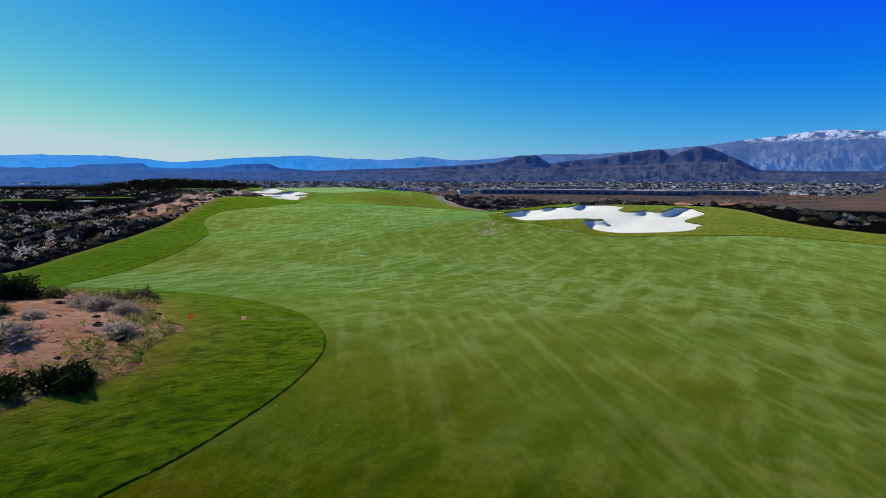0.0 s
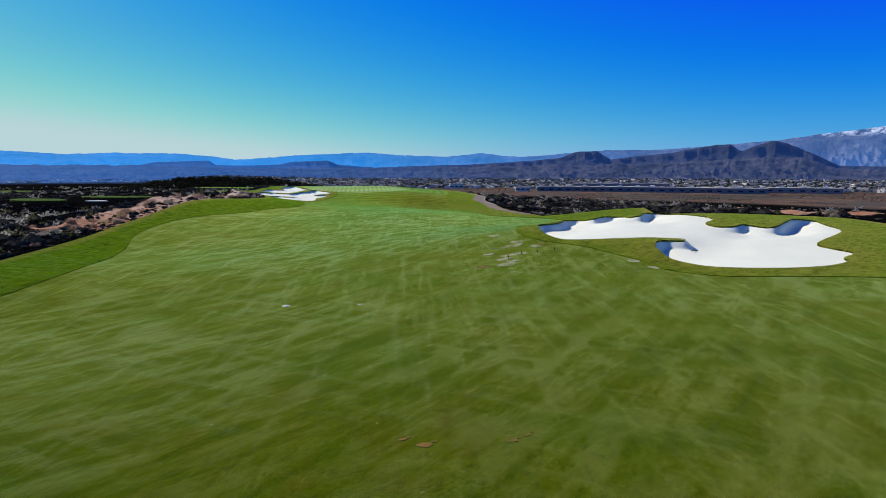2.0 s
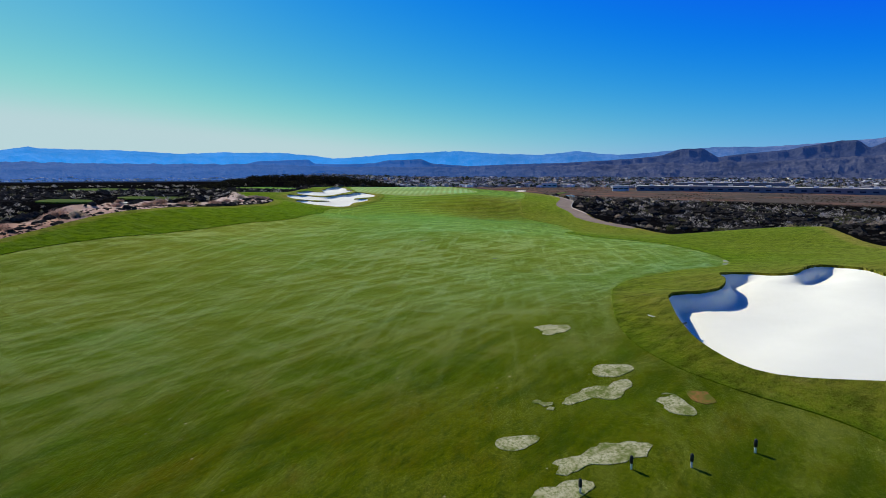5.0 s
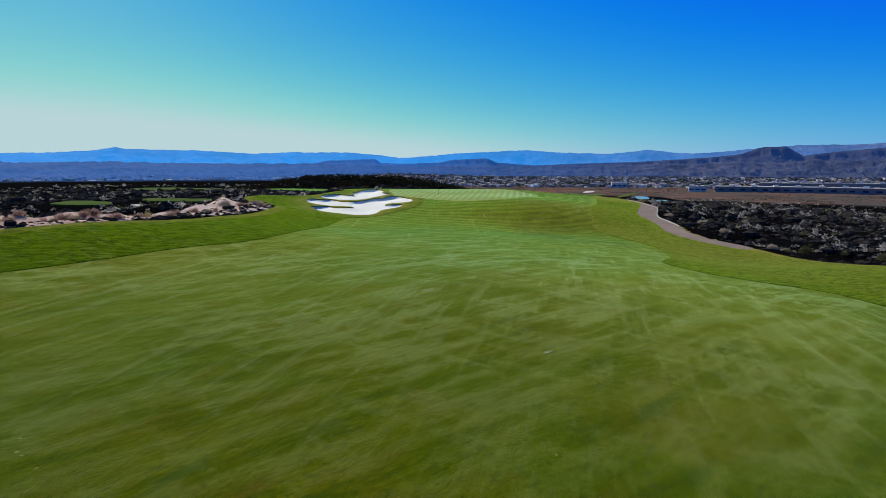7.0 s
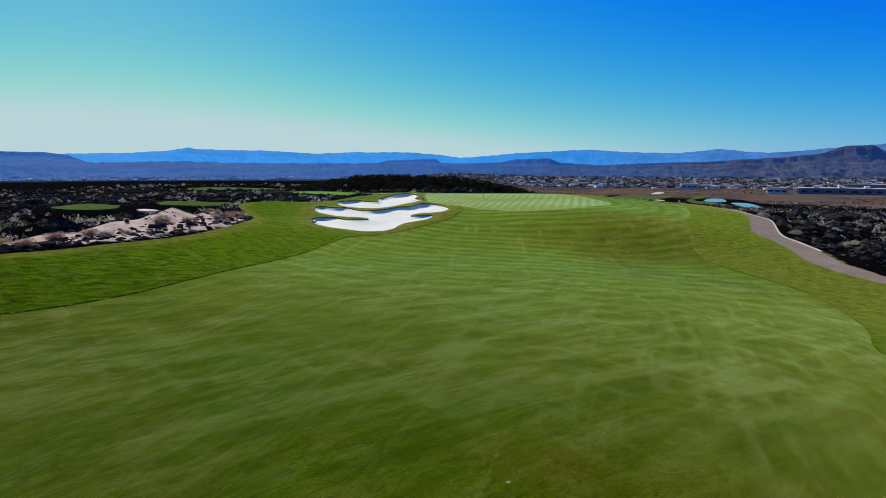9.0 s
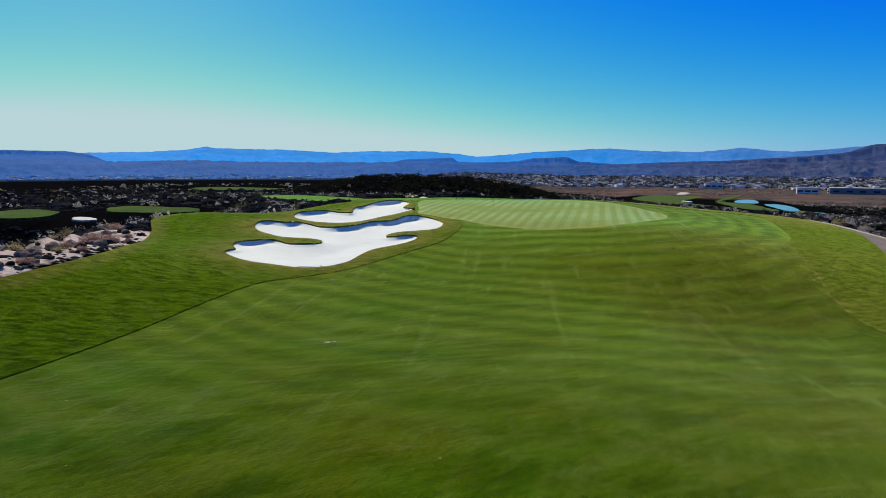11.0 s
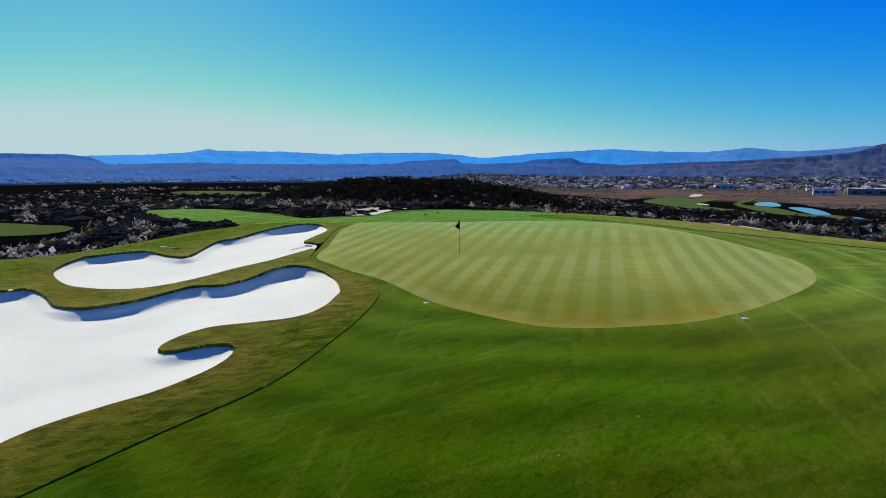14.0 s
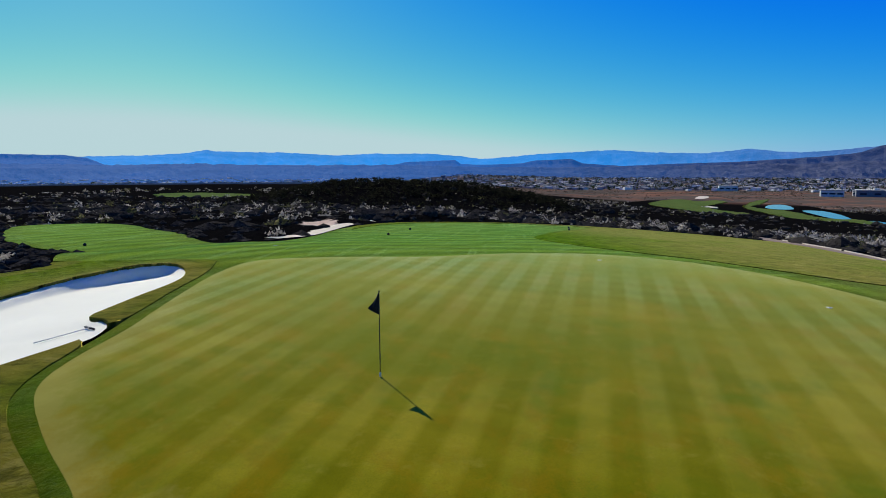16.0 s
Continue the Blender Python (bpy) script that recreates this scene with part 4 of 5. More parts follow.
M_BLACK_PLASTIC = plain("black_plastic", (0.015, 0.015, 0.015), 0.45, spread=0.3)


def lava_rock(name, dark, lite):
    m = Nodes(name)
    f, g = m.noise(3.0, 6.0, 0.7), m.noise(25.0, 4.0, 0.7)
    c = m.ramp(f, (0.35, dark), (0.7, lite))
    c = m.mix(m.ramp(g, (0.6, 0.0), (0.75, 0.5)), c, (0.06, 0.053, 0.047))
    m.bump(m.math("ADD", f, m.math("MULTIPLY", g, 0.4)), 0.8, 0.06)
    return m.done(c, 1.0, spec=0.0)


M_ROCK = lava_rock("black_basalt", (0.005, 0.005, 0.006), (0.075, 0.068, 0.064))
M_TAN_ROCK = lava_rock("tan_rock", (0.16, 0.11, 0.085), (0.36, 0.27, 0.22))


def twig_material(name, a, b):
    """Thin twigs and leaves: half of the light passes through them."""
    m = Nodes(name)
    r = m.t.nodes.new("ShaderNodeNewGeometry").outputs["Random Per Island"]
    o = m.t.nodes.new("ShaderNodeObjectInfo").outputs["Random"]
    c = m.ramp(r, (0.0, a), (1.0, b))
    c = m.mix(m.math("MULTIPLY", o, 0.4), c, tuple(v * 0.7 for v in a))
    thin = m.n("ShaderNodeBsdfTranslucent", Color=c)
    both = m.t.nodes.new("ShaderNodeMixShader")
    both.inputs[0].default_value = 0.5
    m.t.links.new(m.b.outputs[0], both.inputs[1])
    m.t.links.new(thin.outputs[0], both.inputs[2])
    m.t.links.new(both.outputs[0], m.t.nodes["Material Output"].inputs["Surface"])
    return m.done(c, 0.9, spec=0.0)


M_SAGE = twig_material("grey_sage", (0.30, 0.24, 0.19), (0.66, 0.56, 0.47))
M_RUST = twig_material("rusty_twigs", (0.26, 0.15, 0.115), (0.66, 0.44, 0.36))
M_OLIVE = twig_material("olive_brush", (0.05, 0.055, 0.022), (0.22, 0.21, 0.10))
M_STRAW = twig_material("straw_grass", (0.28, 0.22, 0.09), (0.62, 0.52, 0.27))


M_ORANGE = twig_material("orange_vinyl", (0.88, 0.26, 0.10), (0.92, 0.30, 0.12))
M_PINK = twig_material("pink_vinyl", (0.92, 0.58, 0.46), (0.95, 0.62, 0.5))


# ---- flagstick, stakes, rakes, markers ----
def flagstick(x, y):
    z = height(x, y)
    ob = thing("flagstick", "thin dark flagstick with a black pennant on the green", "flagstick", at=pose(x, y, z))
    part("pole", tube([(0, 0, -0.08), (0, 0, 0.6), (0, 0, 1.5), (0, 0, 2.2)], [0.013, 0.013, 0.012, 0.010], 10), M_POLE, ob)
    part("cap", tube([(0, 0, 2.19), (0, 0, 2.22), (0, 0, 2.235)], [0.016, 0.016, 0.006], 8), M_BLACK_PLASTIC, ob)
    v, f = [], []
    n, m = 14, 8
    for i in range(n + 1):
        t = i / n
        drop = 2.18 - 0.58 * t
        wide = 0.02 + 0.27 * (min(t / 0.72, 1.0) ** 1.15) * (1 - max(0, (t - 0.72) / 0.28) ** 1.4)
        for k in range(m + 1):
            u = k / m
            v.append((-u * wide, 0.05 * u * math.sin(u * 7 + t * 3), drop - 0.03 * u * math.sin(t * 5)))
    for i in range(n):
        for k in range(m):
            a = i * (m + 1) + k
            f.append((a, a + 1, a + m + 2, a + m + 1))
    back = [(p[0], p[1] + 0.008, p[2]) for p in v]
    part("pennant", joined((v, f), (back, [q[::-1] for q in f])), M_BLACK, ob, "limp black triangular pennant")
    part("ferrule", tube([(0, 0, -0.02), (0, 0, 0.10), (0, 0, 0.14)], [0.026, 0.026, 0.014], 10), M_WHITE, ob)
    part("cup_rim", ([(math.cos(a) * r, math.sin(a) * r, zz) for r, zz in ((0.057, 0.006), (0.052, 0.006), (0.052, -0.05)) for a in [2 * math.pi * k / 20 for k in range(20)]],
                     [(j * 20 + k, j * 20 + (k + 1) % 20, (j + 1) * 20 + (k + 1) % 20, (j + 1) * 20 + k) for j in range(2) for k in range(20)]), M_WHITE, ob)
    return ob


flagstick(0, 0)


def rope_stake(x, y):
    ob = thing("rope_stake", "short white stake with a black top beside the bare turf", "stake", "stakes round the turf repair", pose(x, y, height(x, y), 2, -3, 20) @ Matrix.Scale(0.75, 4))
    part("post", tube([(0, 0, -0.05), (0, 0, 0.2), (0, 0, 0.3)], [0.035, 0.032, 0.03], 10), M_WHITE, ob)
    part("top", tube([(0, 0, 0.2), (0, 0, 0.24), (0, 0, 0.42), (0, 0, 0.46)], [0.036, 0.055, 0.05, 0.02], 10), M_BLACK_PLASTIC, ob, "black stake top")
    return ob


for x, y in ((-17.4, -129.0), (-16.0, -128.6), (-14.8, -129.0), (-13.2, -129.0)):
    rope_stake(x, y)


def bunker_rake(x, y, x2, y2):
    a, b = Vector((x, y, height(x, y))), Vector((x2, y2, height(x2, y2)))
    d = b - a
    ob = thing("bunker_rake", "bunker rake with a pale handle and toothed head lying down", "rake", "bunker rakes",
               Matrix.Translation(a + Vector((0, 0, 0.04))) @ d.to_track_quat("X", "Z").to_matrix().to_4x4())
    n = min(d.length, 1.9)
    part("handle", tube([(0, 0, 0.0), (n * 0.5, 0, 0.01), (n, 0, 0.03)], [0.018, 0.017, 0.017], 8), M_WHITE, ob)
    head = part("head", box(n - 0.02, -0.3, 0.0, n + 0.04, 0.3, 0.05, 0.008), M_BLACK_PLASTIC, ob, "black toothed rake head")
    for k in range(9):
        yk = -0.27 + k * 0.0675
        part("tooth", tube([(n + 0.01, yk, 0.0), (n + 0.02, yk, -0.05), (n + 0.035, yk, -0.09)], [0.010, 0.009, 0.005], 5), M_BLACK_PLASTIC, head)


bunker_rake(-2.8, -132.1, -3.3, -134.0)
bunker_rake(-19.7, 4.1, -17.9, 2.9)
bunker_rake(-10.2, -120.0, -9.6, -121.2)
bunker_rake(-10.9, 3.2, -10.0, 4.6)
bunker_rake(-15.9, -28.2, -14.4, -27.6)


def tee_marker(x, y):
    ob = thing("tee_marker", "small round black tee marker on mown grass", "tee marker", "tee markers behind the green", pose(x, y, height(x, y)))
    bm = bmesh.new()
    bmesh.ops.create_uvsphere(bm, u_segments=14, v_segments=9, radius=0.12)
    for v in bm.verts:
        v.co.z = max(v.co.z, -0.1) + 0.1
    bm.verts.index_update()
    part("ball", ([v.co.copy() for v in bm.verts], [tuple(v.index for v in f.verts) for f in bm.faces]), M_BLACK_PLASTIC, ob)
    part("spike", tube([(0, 0, 0.02), (0, 0, -0.12)], [0.012, 0.004], 6), M_POLE, ob)
    bm.free()


for x, y in ((-26.9, 25.9), (-24.0, 28.3), (-3.1, 37.1), (-1.7, 46.0), (15.0, 49.5), (16.5, 57.0)):
    tee_marker(x, y)


def pin_flag(x, y, material, words):
    ob = thing("pin_flag", words, "marker flag", "small marker flags in the rough", pose(x, y, height(x, y), 0, 8, 30))
    part("wire", tube([(0, 0, -0.05), (0, 0, 0.35)], [0.004, 0.004], 6), M_POLE, ob)
    v = [(0.004 + 0.22 * i / 5, 0.012 * math.sin(i * 1.3) + s, 0.34 - 0.17 * j / 2) for s in (0.0, 0.004) for i in range(6) for j in range(3)]
    f = [(i * 3 + j, i * 3 + j + 1, i * 3 + j + 4, i * 3 + j + 3) for i in range(5) for j in range(2)]
    part("sheet", (v, f + [tuple(k + 18 for k in q[::-1]) for q in f]), material, ob)


pin_flag(-51.9, -164.9, M_PINK, "small pale pink marker flag in the rough grass")
pin_flag(-53.8, -164.4, M_ORANGE, "small orange marker flag in the rough grass")


def valve_cover(x, y, r):
    ob = thing("valve_cover", "small round pale sprinkler cover set flush in the turf", "sprinkler cover", "sprinkler covers in the turf", pose(x, y, height(x, y) + 0.012))
    ring = [[(math.cos(a) * q, math.sin(a) * q, z) for a in [2 * math.pi * k / 18 for k in range(18)]] for q, z in ((r, -0.04), (r, 0.012), (r * 0.9, 0.02), (r * 0.86, 0.012))]
    f = [(j * 18 + k, j * 18 + (k + 1) % 18, (j + 1) * 18 + (k + 1) % 18, (j + 1) * 18 + k) for j in range(3) for k in range(18)]
    part("rim", (sum(ring, []), f), M_WHITE, ob)
    lid = [(math.cos(a) * r * 0.85, math.sin(a) * r * 0.85, 0.014) for a in [2 * math.pi * k / 18 for k in range(18)]]
    part("lid", (lid + [(x0, y0, 0.0) for x0, y0, _ in lid], [tuple(range(18))] + [(k, k + 18, (k + 1) % 18 + 18, (k + 1) % 18) for k in range(18)]), M_PALE, ob)


M_PALE = plain("pale_grey_plastic", (0.42, 0.44, 0.38), 0.6)
for x, y, r in ((-35.2, -134.2, 0.24), (-31.2, -136.1, 0.12), (-1.7, -10.6, 0.12), (9.8, -14.6, 0.12), (9.7, 16.3, 0.12), (-9.0, 23.3, 0.12), (15.1, 6.0, 0.1)):
    valve_cover(x, y, r)

# bare and top-dressed turf beside the first bunker
def dressing(name, color, dark):
    m = Nodes(name)
    f, g = m.noise(1.8, 5.0, 0.65), m.noise(14.0, 4.0, 0.7)
    c = m.ramp(f, (0.35, dark), (0.62, color))
    c = m.mix(m.ramp(g, (0.44, 0.0), (0.62, 0.8)), c, (0.085, 0.125, 0.008))
    c = m.mix(m.ramp(f, (0.36, 0.7), (0.50, 0.0)), c, (0.085, 0.125, 0.008))
    m.bump(g, 0.5, 0.02)
    return m.done(c, 0.9, spec=0.1)


M_DRESS = dressing("sandy_top_dressing", (0.45, 0.43, 0.29), (0.26, 0.26, 0.12))
M_RUSTY = dressing("orange_bare_soil", (0.27, 0.12, 0.04), (0.13, 0.10, 0.02))


def turf_patch(blobs, material, words):
    b = np.array(blobs)
    cell = 0.14 if b[:, 2].max() > 0.35 else 0.05
    fx, fy = np.arange(b[:, 0].min() - 26 * cell, b[:, 0].max() + 28 * cell, cell), np.arange(b[:, 1].min() - 20 * cell, b[:, 1].max() + 22 * cell, cell)
    FX, FY = np.meshgrid(fx, fy)
    f = np.full(FX.shape, 9.0)
    for x, y, rx, ry in blobs:
        f = np.minimum(f, np.hypot((FX - x) / rx, (FY - y) / ry) - 0.75)
    f = np.minimum(f, 3.0) - 1.5 * (fbm(FX * 0.21 / cell, FY * 0.21 / cell, 4, 77) - 0.5)
    tagged(zone("bare_turf_patch", f, bilinear(Z_TURF, FX, FY) - 0.022, material, 0.02, 0.0, fx, fy, f * 0), words, "bare turf", "bare patches in the fairway", kind="structure")


turf_patch([(-18.6, -130.6, 1.0, 0.7), (-17.6, -130.0, 0.8, 0.5)], M_DRESS, "grey sandy bare patch in the fairway")
turf_patch([(-16.2, -127.9, 1.5, 0.55), (-17.8, -128.9, 1.0, 0.4)], M_DRESS, "long grey sandy bare patch in the fairway")
turf_patch([(-13.4, -126.6, 0.5, 1.1)], M_DRESS, "oval grey sandy bare patch in the fairway")
turf_patch([(-15.0, -125.0, 1.6, 0.6), (-13.8, -123.8, 0.8, 0.5)], M_DRESS, "ragged grey sandy bare patch in the fairway")
turf_patch([(-17.8, -126.6, 0.9, 0.4)], M_DRESS, "small grey sandy bare patch in the fairway")
turf_patch([(-13.7, -119.3, 0.7, 0.8)], M_DRESS, "round grey bare patch beside the bunker ring")
turf_patch([(-20.0, -130.2, 0.7, 0.5), (-12.6, -126.2, 0.4, 0.5)], M_RUSTY, "orange bare soil in thin turf")
turf_patch([(-10.9, -137.8, 0.5, 0.9), (-10.6, -135.4, 0.35, 0.7)], M_DRESS, "pale worn strip at the foot of the bunker bank")

# small worn spots and divots
for x, y, r in ((-34.5, -155.6, 0.3), (-32.2, -156.3, 0.25), (-31.6, -156.1, 0.22), (-35.0, -155.0, 0.2), (-10.9, -44.4, 0.28), (-12.9, -31.7, 0.25), (-11.5, -85.2, 0.22), (-8.2, -96.1, 0.2), (11.4, -22.5, 0.7)):
    turf_patch([(x, y, r, r * 0.6), (x + r, y + 0.4 * r, r * 0.6, r * 0.4)], M_RUSTY if y < -150 or r > 0.5 else M_DRESS, "small ragged divot in the mown grass")

# pale kerb on the outer side of the cart path
kl = PATH_LINE[(PATH_LINE[:, 1] > -33) & (PATH_LINE[:, 1] < 66)]
tan = np.gradient(kl, axis=0)
tan /= np.linalg.norm(tan, axis=1)[:, None]
nor = np.stack([tan[:, 1], -tan[:, 0]], 1)
kv, kf = [], []
for (x, y), (a, b) in zip(kl, nor):
    for off, up in ((1.52, -0.05), (1.52, 0.08), (1.70, 0.08), (1.70, -0.35)):
        px, py = x + a * off, y + b * off
        kv.append((px, py, float(land(np.array([px]), np.array([py]))[0]) + 0.05 + up))
for i in range(len(kl) - 1):
    for k in range(3):
        q = i * 4 + k
        kf.append((q, q + 1, q + 5, q + 4))
M_KERB = plain("pale_concrete", (0.46, 0.41, 0.36), 0.85, spread=0.2, scale=2.0)
tagged(new("kerb", mesh_of("kerb", kv, kf, M_KERB)), "low pale concrete kerb along the cart path", "kerb", kind="structure")
M_SANDY = plain("pale_sand_track", (0.62, 0.54, 0.47), 0.9, spread=0.15, scale=1.5)
turf_patch([(4.8, -105.6, 0.36, 0.25), (5.6, -104.6, 0.3, 0.3), (6.5, -103.4, 0.22, 0.35), (7.4, -102.3, 0.15, 0.35)], M_SANDY, "thin pale strip at the edge of the fairway")
tl = spline("-11.6,30 -10.4,35 -10.2,44 -9.6,52 -8,58.5 -5,62", closed=False)
tan = np.gradient(tl, axis=0)
tan /= np.linalg.norm(tan, axis=1)[:, None]
tv = []
for (x, y), (a, b) in zip(tl, tan):
    for off in (-1.0, 0.0, 1.0):
        px, py = x + b * off, y - a * off
        tv.append((px, py, float(land(np.array([px]), np.array([py]))[0]) + 0.16 - 0.1 * abs(off)))
tf = [(i * 3 + k, i * 3 + k + 1, i * 3 + k + 4, i * 3 + k + 3) for i in range(len(tl) - 1) for k in range(2)]
tagged(new("sand_track", mesh_of("sand_track", tv, tf, M_SANDY)), "short pale sand track behind the green", "path", kind="structure")


# ---- lava rocks ----
def rock_shape(seed, n=1):
    r = np.random.default_rng(seed)
    bm = bmesh.new()
    bmesh.ops.create_icosphere(bm, subdivisions=n, radius=1)
    for v in bm.verts:
        v.co *= 1 + 0.35 * (r.random() - 0.5)
        v.co.x *= 1.15
        v.co.z *= 0.72
    bm.verts.index_update()
    out = np.array([tuple(v.co) for v in bm.verts]), np.array([tuple(v.index for v in f.verts) for f in bm.faces])
    bm.free()
    return out


def scatter(n, x0, x1, y0, y1, keep, r):
    """Places on the wild ground where keep(x, y) allows them."""
    x, y = r.uniform(x0, x1, n), r.uniform(y0, y1, n)
    k = keep(x, y)
    return x[k], y[k]


def many(name, shapes, x, y, size, sink, r, material, label, category, squash=(0.8, 1.2)):
    """A great many copies of a few shapes, joined into one mesh that lies on the wild ground."""
    z = wild(x, y)
    V, F, n = [], [], 0
    pick = r.integers(0, len(shapes), len(x))
    turn = r.uniform(0, 2 * math.pi, len(x))
    tall = r.uniform(*squash, len(x))
    for k, (sv, sf) in enumerate(shapes):
        m = np.nonzero(pick == k)[0]
        if not len(m):
            continue
        c, s = np.cos(turn[m])[:, None], np.sin(turn[m])[:, None]
        q = size[m][:, None]
        P = np.stack([(sv[:, 0] * c - sv[:, 1] * s) * q + x[m][:, None], (sv[:, 0] * s + sv[:, 1] * c) * q + y[m][:, None],
                      (sv[:, 2] * tall[m][:, None] - sink) * q + z[m][:, None]], 2)
        V.append(P.reshape(-1, 3))
        F.append((sf[None] + (np.arange(len(m)) * len(sv))[:, None, None] + n).reshape(-1, sf.shape[1]))
        n += P.shape[0] * P.shape[1]
    V, F = np.concatenate(V), np.concatenate(F)
    me = bpy.data.meshes.new(name)
    me.vertices.add(len(V))
    me.vertices.foreach_set("co", V.ravel())
    k = F.shape[1]
    me.loops.add(len(F) * k)
    me.loops.foreach_set("vertex_index", F.ravel())
    me.polygons.add(len(F))
    me.polygons.foreach_set("loop_start", np.arange(len(F)) * k)
    me.polygons.foreach_set("loop_total", np.full(len(F), k))
    me.polygons.foreach_set("use_smooth", np.zeros(len(F), bool))
    me.update()
    me.materials.append(material)
    return tagged(new(name, me), label, category, kind="stuff")


ROCKS = [rock_shape(k) for k in range(6)]


def lava_here(x, y):
    return (turf_distance(x, y) > 0.8) & (red_soil(x, y) < 0.45) & (lawn_far(x, y) < 0.2) & (valley(x, y) < 0.4)


xs, ys = [], []
for n, a in ((12000, (-110, -24, -140, 60)), (15000, (20, 100, -160, 110)), (9000, (-130, 130, 26, 190)), (5000, (-260, 260, 60, 420)), (7000, (-240, -90, -225, 130)), (7000, (80, 240, -225, 130)), (2500, (-110, -60, -225, -130)), (3000, (10, 100, -225, -150))):
    x, y = scatter(n, *a, lava_here, rng)
    xs.append(x)
    ys.append(y)
X, Y = np.concatenate(xs), np.concatenate(ys)
x, y = scatter(2600, -46, -18, 10, 42, lambda x, y: (turf_distance(x, y) > 0.15), rng)
X, Y = np.concatenate([X, x]), np.concatenate([Y, y])
size = rng.gamma(1.8, 0.2, len(X)) * (0.8 + 0.004 * np.maximum(0, np.hypot(X, Y + 60)))
size = np.where((X < -20) & (Y > 0) & (Y < 60), np.minimum(size, 0.42), size)
many("lava_rocks", ROCKS, X, Y, np.clip(size, 0.15, 2.2), 0.25, rng, M_ROCK, "heaps of broken black lava rock", "rocks", (0.7, 1.5))


def sand_here(x, y):
    return (turf_distance(x, y) > 0.1) & (red_soil(x, y) > 0.3)


X, Y = scatter(6000, -80, -24, -175, -20, sand_here, rng)
many("stones", ROCKS, X, Y, np.clip(rng.gamma(1.6, 0.06, len(X)), 0.03, 0.3), 0.2, rng, M_ROCK, "small dark stones strewn over red sand", "stones", (0.7, 1.3))


def boulder(x, y, s, shape, spin, tan=False):
    z = float(wild(np.array([x]), np.array([y]))[0])
    ob = new("boulder", (TAN_BOULDERS if tan else BOULDERS)[shape])
    ob.matrix_basis = pose(x, y, z + 0.25 * s, 0, 0, spin) @ Matrix.Scale(s, 4)
    return tagged(ob, "tan weathered boulder among dark stones" if tan else "rough black basalt boulder on pale sand", "boulder", "boulders along the turf edge")


BOULDERS = [mesh_of("boulder", *(lambda q: (q[0], q[1].tolist()))(rock_shape(40 + k, 2)), M_ROCK, True) for k in range(6)]
TAN_BOULDERS = [mesh_of("boulder", *(lambda q: (q[0], q[1].tolist()))(rock_shape(40 + k, 2)), M_TAN_ROCK, True) for k in range(6)]
edge = TURF[(TURF[:, 0] < -22) & (TURF[:, 1] > -125) & (TURF[:, 1] < -8)]
for k in range(285):
    p = edge[int(rng.integers(0, len(edge)))] + rng.normal(0, 0.8, 2)
    out = abs(rng.normal(0, 2.2)) + 0.7
    p = p + np.array([-0.86, 0.5 if p[1] < -30 else -0.2]) * out
    if turf_distance(p[:1], p[1:])[0] > 0.25:
        boulder(float(p[0]), float(p[1]), float(np.clip(rng.gamma(2.2, 0.075), 0.08, 0.5)), int(rng.integers(0, 6)), float(rng.uniform(0, 360)), bool(p[1] > -42 and rng.random() < 0.5))


p = edge[rng.integers(0, len(edge), 1200)] + rng.normal(0, 0.7, (1200, 2))
p = p + np.array([-0.9, 0.42]) * np.abs(rng.normal(0, 1.6, 1200))[:, None]
p = p[(turf_distance(p[:, 0], p[:, 1]) > 0.15) & (p[:, 1] > -105)]
many("cobbles", ROCKS, p[:, 0], p[:, 1], np.clip(rng.gamma(2.4, 0.065, len(p)), 0.06, 0.45), 0.2, rng, M_ROCK, "dark cobbles heaped along the edge of the turf", "stones", (0.7, 1.2))


# ---- shrubs ----
def shrub_shape(seed, leaves, slim, upright):
    """A loose round bush of many short twigs that fan out from its foot."""
    r = np.random.default_rng(seed)
    v, f = [], []
    for _ in range(leaves):
        a, b = r.uniform(0, 2 * math.pi), math.acos(r.uniform(0.02, 1.0))
        d = np.array([math.sin(b) * math.cos(a), math.sin(b) * math.sin(a), math.cos(b) * upright])
        lobe = 0.75 + 0.3 * math.sin(3 * a + seed) * math.sin(2 * b + seed)
        tip = d * lobe * r.uniform(0.35, 1.0) ** 0.6 + np.array([0, 0, 0.05])
        lean = d * 0.7 + r.normal(0, 0.55, 3)
        root = tip - lean * r.uniform(0.14, 0.3) * (1.0 if leaves > 200 else 0.75)
        side = np.cross(d, r.normal(0, 1, 3))
        side = side / (np.linalg.norm(side) + 1e-6) * slim * r.uniform(0.6, 1.5)
        n = len(v)
        bend = r.normal(0, 0.04, 3)
        v += [root - side * 0.5, root + side * 0.5, tip + side + bend, tip - side + bend]
        f.append((n, n + 1, n + 2, n + 3))
    return np.array(v), np.array(f)


FAR_SHRUBS = [shrub_shape(60 + k, 42, 0.12, 0.85) for k in range(4)]


def brush_here(x, y):
    return (turf_distance(x, y) > 1.2) & (red_soil(x, y) < 0.25) & (lawn_far(x, y) < 0.2) & (valley(x, y) < 0.5) & (fbm(x / 14, y / 14, 3, 91) > 0.40)


M_FAR_SAGE = twig_material("grey_far_brush", (0.20, 0.185, 0.17), (0.62, 0.56, 0.51))
